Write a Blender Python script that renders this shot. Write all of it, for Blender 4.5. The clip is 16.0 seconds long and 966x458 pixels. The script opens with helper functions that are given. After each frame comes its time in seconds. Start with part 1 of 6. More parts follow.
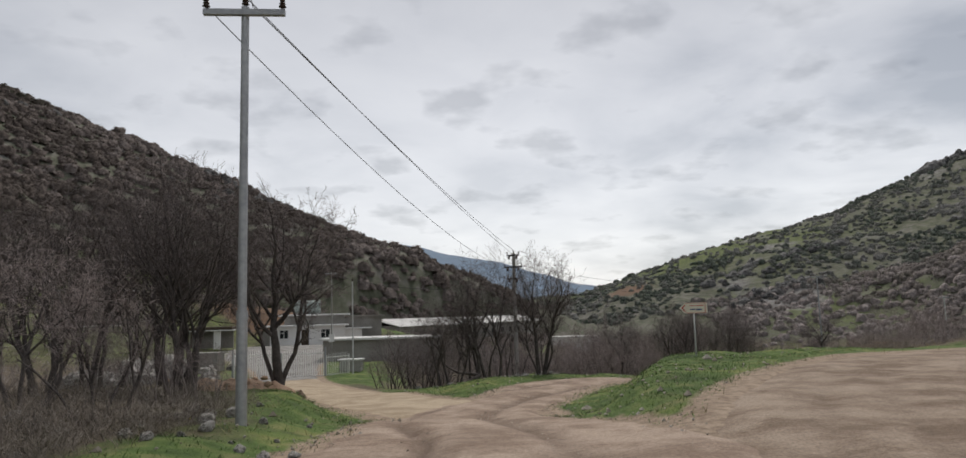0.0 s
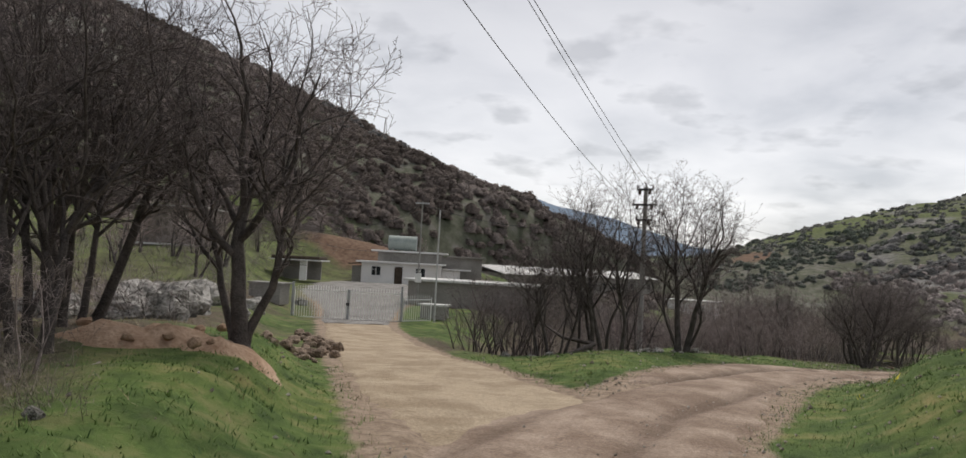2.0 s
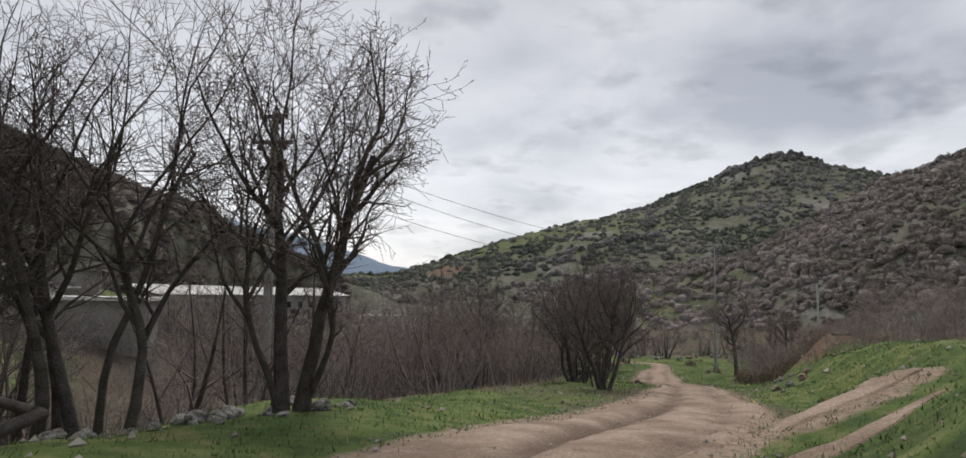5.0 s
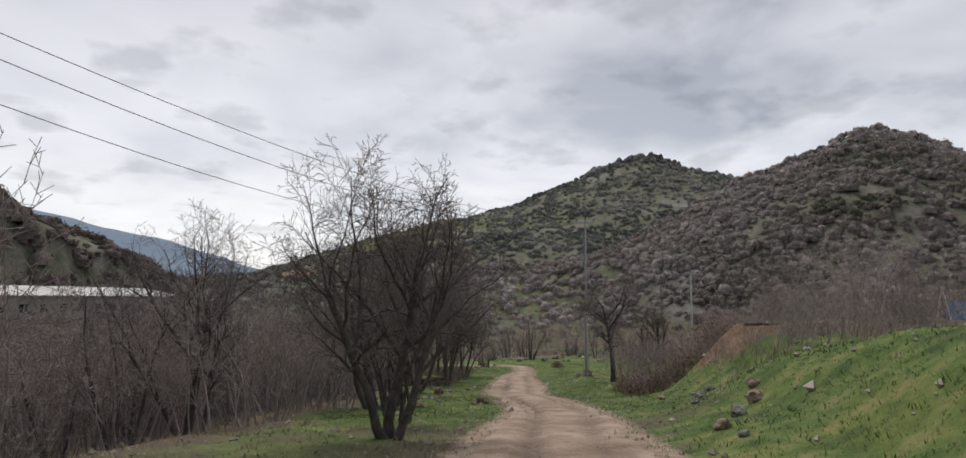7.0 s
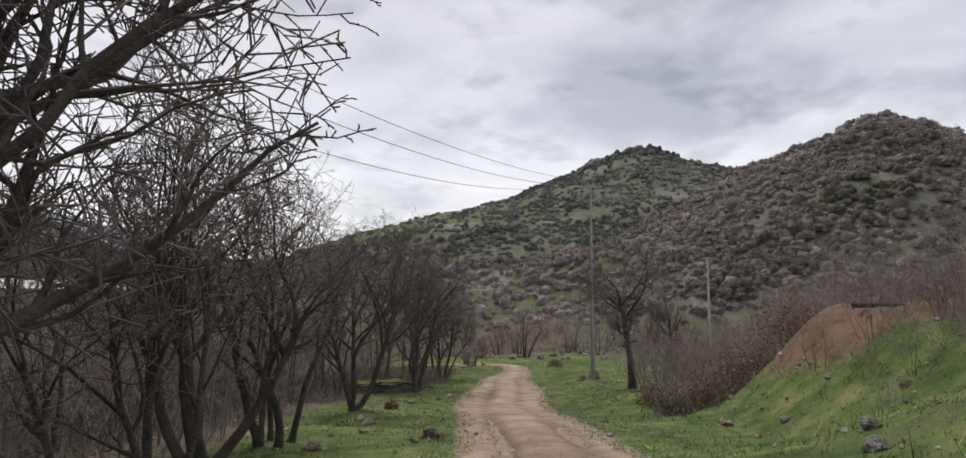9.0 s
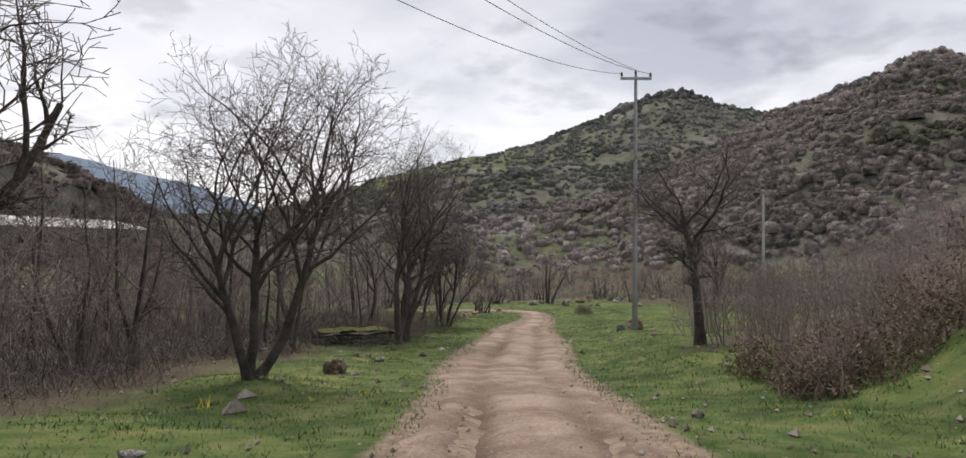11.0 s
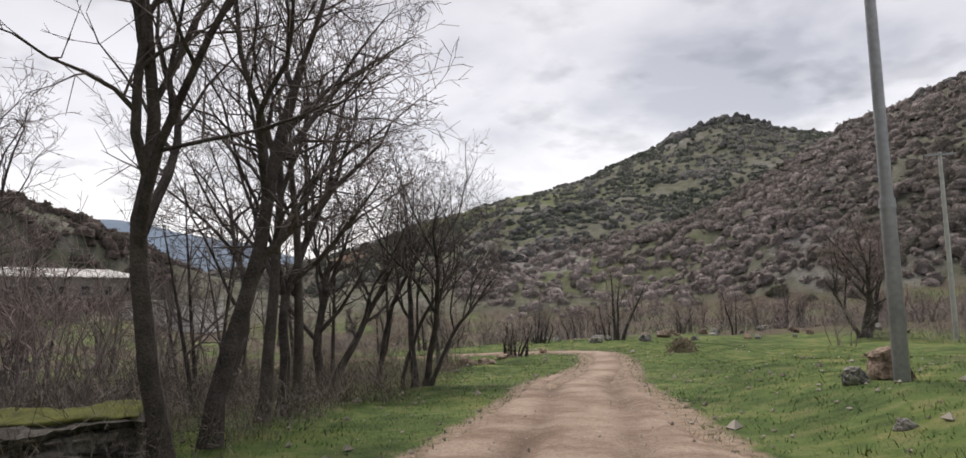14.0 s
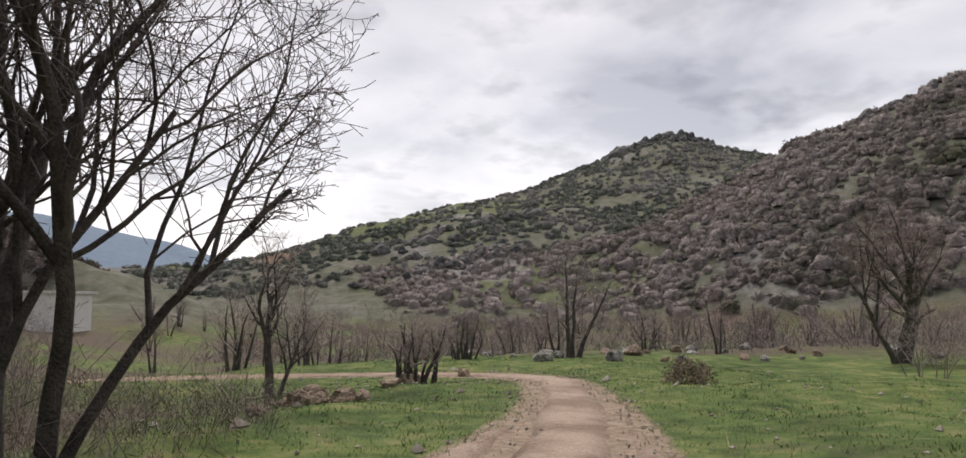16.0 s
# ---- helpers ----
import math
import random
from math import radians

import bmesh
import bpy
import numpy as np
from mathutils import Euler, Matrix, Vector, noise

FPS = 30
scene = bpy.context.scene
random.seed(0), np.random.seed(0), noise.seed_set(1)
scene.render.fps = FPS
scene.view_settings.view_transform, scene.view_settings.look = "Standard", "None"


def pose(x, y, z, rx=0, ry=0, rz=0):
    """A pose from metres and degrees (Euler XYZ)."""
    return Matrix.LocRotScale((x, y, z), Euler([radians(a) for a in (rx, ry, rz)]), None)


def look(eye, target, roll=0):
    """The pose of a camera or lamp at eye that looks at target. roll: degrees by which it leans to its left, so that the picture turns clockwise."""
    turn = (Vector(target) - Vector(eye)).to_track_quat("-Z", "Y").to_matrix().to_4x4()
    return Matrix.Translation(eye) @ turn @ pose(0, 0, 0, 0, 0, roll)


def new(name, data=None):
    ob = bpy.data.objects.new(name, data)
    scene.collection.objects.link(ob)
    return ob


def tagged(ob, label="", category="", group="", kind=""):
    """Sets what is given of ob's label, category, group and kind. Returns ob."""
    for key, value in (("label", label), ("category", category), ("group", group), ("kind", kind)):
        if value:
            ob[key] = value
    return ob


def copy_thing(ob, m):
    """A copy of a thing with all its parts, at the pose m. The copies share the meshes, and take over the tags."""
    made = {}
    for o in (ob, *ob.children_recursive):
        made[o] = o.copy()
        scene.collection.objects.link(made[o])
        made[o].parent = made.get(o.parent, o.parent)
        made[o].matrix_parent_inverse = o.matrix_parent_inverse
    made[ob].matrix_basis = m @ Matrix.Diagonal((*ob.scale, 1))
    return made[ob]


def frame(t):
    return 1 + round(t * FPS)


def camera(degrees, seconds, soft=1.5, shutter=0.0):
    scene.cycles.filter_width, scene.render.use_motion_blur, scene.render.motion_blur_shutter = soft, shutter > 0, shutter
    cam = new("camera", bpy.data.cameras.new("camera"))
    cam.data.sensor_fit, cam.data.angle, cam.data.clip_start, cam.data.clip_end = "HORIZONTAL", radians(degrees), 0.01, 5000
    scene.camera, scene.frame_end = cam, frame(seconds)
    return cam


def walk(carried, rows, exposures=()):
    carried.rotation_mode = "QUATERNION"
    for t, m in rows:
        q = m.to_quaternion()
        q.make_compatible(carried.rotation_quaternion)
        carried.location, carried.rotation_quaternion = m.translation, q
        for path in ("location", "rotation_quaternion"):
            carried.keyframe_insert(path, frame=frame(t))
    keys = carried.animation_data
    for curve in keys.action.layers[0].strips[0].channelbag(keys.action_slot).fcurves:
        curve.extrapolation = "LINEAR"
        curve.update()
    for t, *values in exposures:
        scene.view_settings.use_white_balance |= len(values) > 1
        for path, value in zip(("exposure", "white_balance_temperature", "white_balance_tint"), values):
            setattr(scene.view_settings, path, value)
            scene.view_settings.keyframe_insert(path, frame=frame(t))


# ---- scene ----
cam = camera(67.3, 16.0)
PATH = [
    (0, (1.584, 0.678, 4.453), (1.489, 2.662, 4.686), -1.6),
    (0.5, (1.442, 3.431, 4.323), (1.247, 5.41, 4.536), 2.1),
    (1, (1.124, 5.951, 4.254), (0.829, 7.919, 4.449), 5.1),
    (1.5, (0.914, 8.373, 4.025), (0.536, 10.332, 4.165), 5.5),
    (2, (0.705, 10.866, 4.078), (0.301, 12.823, 4.174), 3.1),
    (2.5, (0.617, 13.351, 3.941), (0.278, 15.32, 4.021), -1.0),
    (3, (0.714, 16.18, 3.641), (0.512, 18.16, 3.833), -2.6),
    (3.5, (1.013, 18.374, 3.521), (0.979, 20.368, 3.683), -3.8),
    (4, (1.63, 20.933, 3.32), (1.777, 22.918, 3.51), -3.8),
    (4.5, (2.309, 23.48, 3.219), (2.595, 25.451, 3.406), -2.4),
    (5, (3.018, 25.851, 3.11), (3.421, 27.802, 3.292), 0.9),
    (5.2, (3.304, 26.804, 3.145), (3.753, 28.745, 3.318), 3.0),
    (7.3, (9.57, 38.347, 2.175), (10.34, 40.182, 2.368), -0.7),
    (7.5, (10.022, 39.204, 2.084), (10.797, 41.037, 2.282), -1.2),
    (8, (11.074, 41.282, 1.976), (11.87, 43.104, 2.19), -0.8),
    (8.5, (12.224, 43.482, 1.835), (13.018, 45.306, 2.042), -1.8),
    (9, (13.164, 45.526, 1.689), (13.914, 47.372, 1.87), 0.0),
    (9.5, (14.084, 47.364, 1.491), (14.787, 49.231, 1.636), -0.1),
    (10, (14.9, 49.182, 1.259), (15.592, 51.057, 1.337), 0.0),
    (12.3, (20.45, 60.58, -0.26), (21.084, 62.476, -0.217), 2.4),
    (12.5, (20.9, 61.72, -0.43), (21.5, 63.626, -0.352), 2.4),
    (13, (22.06, 64.72, -0.72), (22.59, 66.646, -0.617), 0.9),
    (13.5, (23.16, 67.45, -0.99), (23.682, 69.376, -0.865), -0.5),
    (14, (24.34, 70.4, -1.21), (24.892, 72.315, -1.036), -2.1),
    (14.5, (25.4, 73.194, -1.404), (25.994, 75.094, -1.218), -2.0),
    (15, (26.582, 75.847, -1.566), (27.214, 77.734, -1.367), -1.3),
    (15.5, (27.676, 78.392, -1.703), (28.347, 80.265, -1.498), -0.8),
    (16, (28.914, 81.372, -1.929), (29.618, 83.233, -1.727), -0.2),
]
walk(cam, [(t, look(eye, target, roll)) for t, eye, target, roll in PATH],
     exposures=[(0, -0.1, 6650, 11), (1.2, -0.1, 6700, 11), (2, 0.0, 6750, 12), (3.2, -0.03, 6650, 12), (5, -0.04, 6650, 12), (9, 0.1, 6700, 14), (12.5, 0.26, 6800, 15), (16, 0.26, 6900, 16)])

# ---- world, sun, exposure ----
scene.view_settings.exposure = 0.0
world = bpy.data.worlds.new("overcast_sky")
scene.world = world
world.use_nodes = True
wn, wl = world.node_tree.nodes, world.node_tree.links
wn.clear()
SUN_EL, SUN_AZ = radians(58), radians(12)      # azimuth from +y towards +x


def wnode(kind, **values):
    n = wn.new(kind)
    for k, v in values.items():
        n.inputs[k].default_value = v
    return n


sky = wn.new("ShaderNodeTexSky")
sky.sky_type, sky.sun_disc = "NISHITA", False
sky.sun_elevation, sky.sun_rotation = SUN_EL, SUN_AZ
sky_dim = wn.new("ShaderNodeVectorMath")
sky_dim.operation = "SCALE"
sky_dim.inputs["Scale"].default_value = 0.10
wl.new(sky.outputs[0], sky_dim.inputs[0])
wco = wn.new("ShaderNodeTexCoord")
sep = wn.new("ShaderNodeSeparateXYZ")
wl.new(wco.outputs["Generated"], sep.inputs[0])


def wmath(op, a, b=None):
    n = wn.new("ShaderNodeMath")
    n.operation = op
    for i, v in enumerate((a, b)):
        if v is None:
            continue
        if isinstance(v, (int, float)):
            n.inputs[i].default_value = v
        else:
            wl.new(v, n.inputs[i])
    return n.outputs[0]


# the cloud deck is laid on a plane high above, so that it closes up towards the horizon
flat = wmath("ADD", wmath("MAXIMUM", sep.outputs[2], 0.0), 0.22)
comb = wn.new("ShaderNodeCombineXYZ")
wl.new(wmath("DIVIDE", sep.outputs[0], flat), comb.inputs[0])
wl.new(wmath("DIVIDE", sep.outputs[1], flat), comb.inputs[1])
big = wnode("ShaderNodeTexNoise", Scale=0.9, Detail=3.0, Roughness=0.5)
fine = wnode("ShaderNodeTexNoise", Scale=2.2, Detail=5.0, Roughness=0.52, Distortion=0.3)
for n in (big, fine):
    wl.new(comb.outputs[0], n.inputs["Vector"])
deck = wmath("ADD", wmath("MULTIPLY", big.outputs[0], 0.5), wmath("MULTIPLY", fine.outputs[0], 0.5))
ramp = wn.new("ShaderNodeValToRGB")
ramp.color_ramp.elements[0].position, ramp.color_ramp.elements[0].color = 0.38, (0.44, 0.465, 0.505, 1)
ramp.color_ramp.elements[1].position, ramp.color_ramp.elements[1].color = 0.62, (0.92, 0.935, 0.955, 1)
mid = ramp.color_ramp.elements.new(0.465)
mid.color = (0.66, 0.68, 0.715, 1)
wl.new(deck, ramp.inputs[0])
# small darker clumps under the deck
clump = wnode("ShaderNodeTexNoise", Scale=3.6, Detail=4.0, Roughness=0.5)
wl.new(comb.outputs[0], clump.inputs["Vector"])
clump_edge = wn.new("ShaderNodeMapRange")
clump_edge.inputs["From Min"].default_value, clump_edge.inputs["From Max"].default_value = 0.54, 0.66
clump_edge.inputs["To Min"].default_value, clump_edge.inputs["To Max"].default_value = 1.0, 0.74
wl.new(clump.outputs[0], clump_edge.inputs["Value"])
# thinner cloud low down in the south-east, where the sun stands behind it
glow_dot = wn.new("ShaderNodeVectorMath")
glow_dot.operation = "DOT_PRODUCT"
wl.new(wco.outputs["Generated"], glow_dot.inputs[0])
glow_dot.inputs[1].default_value = (math.sin(radians(-12)) * 0.96, math.cos(radians(-12)) * 0.96, 0.26)
thin = wmath("POWER", wmath("MAXIMUM", glow_dot.outputs["Value"], 0.0), 7.0)
lift = wn.new("ShaderNodeMixRGB")
lift.blend_type = "MIX"
wl.new(wmath("MULTIPLY", thin, 0.6), lift.inputs[0])
wl.new(ramp.outputs[0], lift.inputs[1])
lift.inputs[2].default_value = (0.95, 0.96, 0.98, 1)
high = wn.new("ShaderNodeVectorMath")
high.operation = "SCALE"
under = wn.new("ShaderNodeVectorMath")
under.operation = "SCALE"
wl.new(lift.outputs[0], under.inputs[0])
wl.new(clump_edge.outputs[0], under.inputs["Scale"])
wl.new(under.outputs[0], high.inputs[0])
wl.new(wmath("SUBTRACT", 1.12, wmath("MULTIPLY", wmath("MAXIMUM", sep.outputs[2], 0.0), 0.95)), high.inputs["Scale"])
both = wn.new("ShaderNodeMixRGB")
both.blend_type = "ADD"
both.inputs[0].default_value = 0.25
wl.new(high.outputs[0], both.inputs[1])
wl.new(sky_dim.outputs[0], both.inputs[2])
back = wn.new("ShaderNodeBackground")
back.inputs[1].default_value = 0.9
wl.new(both.outputs[0], back.inputs[0])
wout = wn.new("ShaderNodeOutputWorld")
wl.new(back.outputs[0], wout.inputs[0])

sun = new("sun", bpy.data.lights.new("sun", "SUN"))
sun.data.energy, sun.data.angle, sun.data.color = 2.4, radians(25), (1.0, 0.96, 0.9)
sun.matrix_world = look((0, 0, 60), Vector((0, 0, 60)) - Vector((math.sin(SUN_AZ) * math.cos(SUN_EL), math.cos(SUN_AZ) * math.cos(SUN_EL), math.sin(SUN_EL))))

# ---- materials ----


def material(name, dark, light, scale=4.0, rough=0.9, bump=0.3, fine_scale=None, metal=0.0, coord="Object", island=0.0, per_object=0.0, contrast=(0.35, 0.65)):
    m = bpy.data.materials.new(name)
    m.use_nodes = True
    n, l = m.node_tree.nodes, m.node_tree.links
    b = n["Principled BSDF"]
    b.inputs["Roughness"].default_value, b.inputs["Metallic"].default_value = rough, metal
    b.inputs["Specular IOR Level"].default_value = 0.3
    co = n.new("ShaderNodeTexCoord")
    a, c = n.new("ShaderNodeTexNoise"), n.new("ShaderNodeTexNoise")
    a.inputs["Scale"].default_value, a.inputs["Detail"].default_value = scale, 5
    c.inputs["Scale"].default_value, c.inputs["Detail"].default_value = fine_scale or scale * 9, 4
    for t in (a, c):
        l.new(co.outputs[coord], t.inputs["Vector"])
    mix = n.new("ShaderNodeMath")
    mix.operation = "MULTIPLY_ADD"
    l.new(c.outputs[0], mix.inputs[0])
    mix.inputs[1].default_value = 0.45
    half = n.new("ShaderNodeMath")
    half.operation = "MULTIPLY"
    half.inputs[1].default_value = 0.55
    l.new(a.outputs[0], half.inputs[0])
    l.new(half.outputs[0], mix.inputs[2])
    value = mix.outputs[0]
    for amount, node_kind, socket in ((island, "ShaderNodeNewGeometry", "Random Per Island"), (per_object, "ShaderNodeObjectInfo", "Random")):
        if amount:
            src = n.new(node_kind)
            ad = n.new("ShaderNodeMath")
            ad.operation = "MULTIPLY_ADD"
            l.new(src.outputs[socket], ad.inputs[0])
            ad.inputs[1].default_value = amount
            sub = n.new("ShaderNodeMath")
            sub.operation = "SUBTRACT"
            l.new(value, sub.inputs[0])
            sub.inputs[1].default_value = amount / 2
            l.new(sub.outputs[0], ad.inputs[2])
            value = ad.outputs[0]
    r = n.new("ShaderNodeValToRGB")
    r.color_ramp.elements[0].position, r.color_ramp.elements[0].color = contrast[0], (*dark, 1)
    r.color_ramp.elements[1].position, r.color_ramp.elements[1].color = contrast[1], (*light, 1)
    l.new(value, r.inputs[0])
    l.new(r.outputs[0], b.inputs["Base Color"])
    if bump:
        bp = n.new("ShaderNodeBump")
        bp.inputs["Strength"].default_value, bp.inputs["Distance"].default_value = bump, 0.03
        l.new(c.outputs[0], bp.inputs["Height"])
        l.new(bp.outputs[0], b.inputs["Normal"])
    return m


M = {
    "bark": material("bark", (0.042, 0.037, 0.035), (0.14, 0.122, 0.114), 5, 0.95, 1.0, 38, per_object=0.12),
    "twig": material("twig", (0.09, 0.076, 0.074), (0.25, 0.213, 0.207), 1.5, 0.95, 0.0, per_object=0.15),
    "twig_pale": material("twig_pale", (0.18, 0.148, 0.142), (0.44, 0.375, 0.355), 1.2, 0.95, 0.0, per_object=0.2),
    "twig_red": material("twig_red", (0.22, 0.165, 0.155), (0.50, 0.385, 0.365), 1.2, 0.95, 0.0, per_object=0.2),
    "brush": material("brush", (0.12, 0.104, 0.10), (0.30, 0.262, 0.255), 0.12, 0.95, 0.0, 1.4, island=0.5),
    "brush_dark": material("brush_dark", (0.08, 0.072, 0.068), (0.205, 0.182, 0.176), 0.12, 0.95, 0.0, 1.4, island=0.5),
    "stalk": material("stalk", (0.085, 0.072, 0.062), (0.27, 0.235, 0.20), 0.8, 0.95, 0.0, 6, island=0.5),
    "ledge": material("ledge", (0.045, 0.042, 0.036), (0.24, 0.225, 0.20), 3.0, 0.95, 0.8, 22, per_object=0.3),
    "grass": material("grass", (0.045, 0.092, 0.026), (0.175, 0.265, 0.078), 0.7, 0.8, 0.0, 4.0, island=0.35),
    "dry_grass": material("dry_grass", (0.17, 0.145, 0.08), (0.40, 0.345, 0.20), 0.5, 0.9, 0.0, 3.0, island=0.3),
    "rock": material("rock", (0.085, 0.082, 0.072), (0.41, 0.395, 0.37), 1.6, 0.9, 1.0, 9, per_object=0.12, contrast=(0.40, 0.58)),
    "rock_brown": material("rock_brown", (0.10, 0.07, 0.05), (0.40, 0.31, 0.24), 2.0, 0.9, 1.0, 10, per_object=0.15, contrast=(0.40, 0.60)),
    "crag": material("crag", (0.055, 0.055, 0.056), (0.24, 0.235, 0.228), 2.2, 0.95, 1.0, 9, per_object=0.2, contrast=(0.38, 0.62)),
    "moss": material("moss", (0.05, 0.06, 0.015), (0.16, 0.17, 0.04), 3, 0.95, 0.6, 30),
    "steel": material("steel", (0.30, 0.315, 0.33), (0.44, 0.455, 0.465), 1.5, 0.5, 0.05, 12, metal=0.6),
    "white_pole": material("white_pole", (0.42, 0.43, 0.43), (0.62, 0.62, 0.61), 2, 0.6, 0.1, 14),
    "concrete": material("concrete", (0.22, 0.215, 0.2), (0.38, 0.37, 0.35), 1.5, 0.9, 0.3, 20),
    "dark_metal": material("dark_metal", (0.03, 0.03, 0.032), (0.08, 0.08, 0.085), 3, 0.6, 0.1, 20, metal=0.3),
    "insulator": material("insulator", (0.035, 0.022, 0.018), (0.08, 0.05, 0.04), 6, 0.25, 0.0, 30),
    "wire": material("wire", (0.05, 0.05, 0.052), (0.10, 0.10, 0.105), 2, 0.6, 0.0),
    "plaster": material("plaster", (0.68, 0.67, 0.65), (0.82, 0.81, 0.79), 0.7, 0.9, 0.15, 8),
    "stone_wall": material("stone_wall", (0.10, 0.085, 0.072), (0.24, 0.205, 0.18), 1.8, 0.95, 0.6, 7, contrast=(0.4, 0.6)),
    "render_grey": material("render_grey", (0.20, 0.19, 0.175), (0.34, 0.325, 0.30), 0.6, 0.95, 0.3, 9),
    "white_paint": material("white_paint", (0.62, 0.62, 0.61), (0.82, 0.82, 0.81), 1.2, 0.6, 0.05, 10),
    "roof_sheet": material("roof_sheet", (0.48, 0.48, 0.47), (0.72, 0.72, 0.70), 0.2, 0.6, 0.1, 3),
    "gate_paint": material("gate_paint", (0.66, 0.66, 0.64), (0.84, 0.84, 0.82), 3, 0.5, 0.05, 25),
    "glass_dark": material("glass_dark", (0.015, 0.017, 0.02), (0.04, 0.045, 0.05), 1, 0.08, 0.0),
    "wood_dark": material("wood_dark", (0.04, 0.03, 0.022), (0.11, 0.085, 0.065), 3, 0.9, 0.5, 30),
    "tank_green": material("tank_green", (0.26, 0.31, 0.29), (0.40, 0.45, 0.43), 1.2, 0.5, 0.05, 9),
    "sign_cream": material("sign_cream", (0.72, 0.68, 0.58), (0.82, 0.78, 0.68), 5, 0.45, 0.0, 30),
    "sign_red": material("sign_red", (0.45, 0.045, 0.03), (0.6, 0.07, 0.05), 5, 0.45, 0.0),
    "sign_blue": material("sign_blue", (0.02, 0.05, 0.16), (0.04, 0.09, 0.24), 5, 0.45, 0.0),
    "blue_paint": material("blue_paint", (0.10, 0.22, 0.42), (0.18, 0.32, 0.52), 3, 0.5, 0.0),
    "red_soil": material("red_soil", (0.29, 0.18, 0.115), (0.50, 0.36, 0.26), 2.0, 0.95, 0.8, 16),
    "yellow": material("yellow_flower", (0.55, 0.45, 0.03), (0.8, 0.7, 0.06), 3, 0.8, 0.0),
    "pebble": material("pebble", (0.22, 0.19, 0.155), (0.46, 0.42, 0.37), 3, 0.9, 0.2, 20, island=0.5),
    "dead_leaf": material("dead_leaf", (0.12, 0.092, 0.07), (0.34, 0.275, 0.215), 2, 0.95, 0.0, island=0.5),
}


def scrub_material(name, *stops):
    """Leafless and evergreen scrub: each bush has its own tone, each spray of twigs a little of its own."""
    m = bpy.data.materials.new(name)
    m.use_nodes = True
    n, l = m.node_tree.nodes, m.node_tree.links
    b = n["Principled BSDF"]
    b.inputs["Roughness"].default_value, b.inputs["Specular IOR Level"].default_value = 0.95, 0.1
    tone = n.new("ShaderNodeAttribute")
    tone.attribute_name = "tone"
    geo = n.new("ShaderNodeNewGeometry")
    add = n.new("ShaderNodeMath")
    add.operation = "MULTIPLY_ADD"
    l.new(geo.outputs["Random Per Island"], add.inputs[0])
    add.inputs[1].default_value = 0.22
    l.new(tone.outputs["Fac"], add.inputs[2])
    r = n.new("ShaderNodeValToRGB")
    e = r.color_ramp.elements
    while len(e) < len(stops):
        e.new(0.5)
    for el, (at, c) in zip(e, stops):
        el.position, el.color = at, (*c, 1)
    l.new(add.outputs[0], r.inputs[0])
    co = n.new("ShaderNodeTexCoord")
    twigs = n.new("ShaderNodeTexNoise")
    twigs.inputs["Scale"].default_value, twigs.inputs["Detail"].default_value, twigs.inputs["Roughness"].default_value = 1.7, 5, 0.75
    l.new(co.outputs["Object"], twigs.inputs["Vector"])
    speck = n.new("ShaderNodeMapRange")
    speck.inputs["From Min"].default_value, speck.inputs["From Max"].default_value = 0.36, 0.64
    speck.inputs["To Min"].default_value, speck.inputs["To Max"].default_value = 0.68, 1.28
    l.new(twigs.outputs[0], speck.inputs["Value"])
    spotted = n.new("ShaderNodeVectorMath")
    spotted.operation = "SCALE"
    l.new(r.outputs[0], spotted.inputs[0])
    l.new(speck.outputs[0], spotted.inputs["Scale"])
    l.new(spotted.outputs[0], b.inputs["Base Color"])
    bump = n.new("ShaderNodeBump")
    bump.inputs["Strength"].default_value, bump.inputs["Distance"].default_value = 1.0, 0.5
    l.new(twigs.outputs[0], bump.inputs["Height"])
    l.new(bump.outputs[0], b.inputs["Normal"])
    return m


M["scrub"] = scrub_material("scrub_near", (0.08, (0.09, 0.102, 0.064)), (0.3, (0.165, 0.15, 0.13)), (0.62, (0.262, 0.232, 0.218)), (1.1, (0.40, 0.355, 0.34)))
M["scrub_far"] = scrub_material("scrub_far", (0.08, (0.07, 0.092, 0.07)), (0.45, (0.118, 0.136, 0.112)), (0.75, (0.175, 0.18, 0.162)), (1.1, (0.26, 0.252, 0.242)))
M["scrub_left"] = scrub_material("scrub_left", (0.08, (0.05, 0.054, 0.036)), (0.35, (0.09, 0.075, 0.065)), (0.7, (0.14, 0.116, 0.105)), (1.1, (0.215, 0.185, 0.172)))


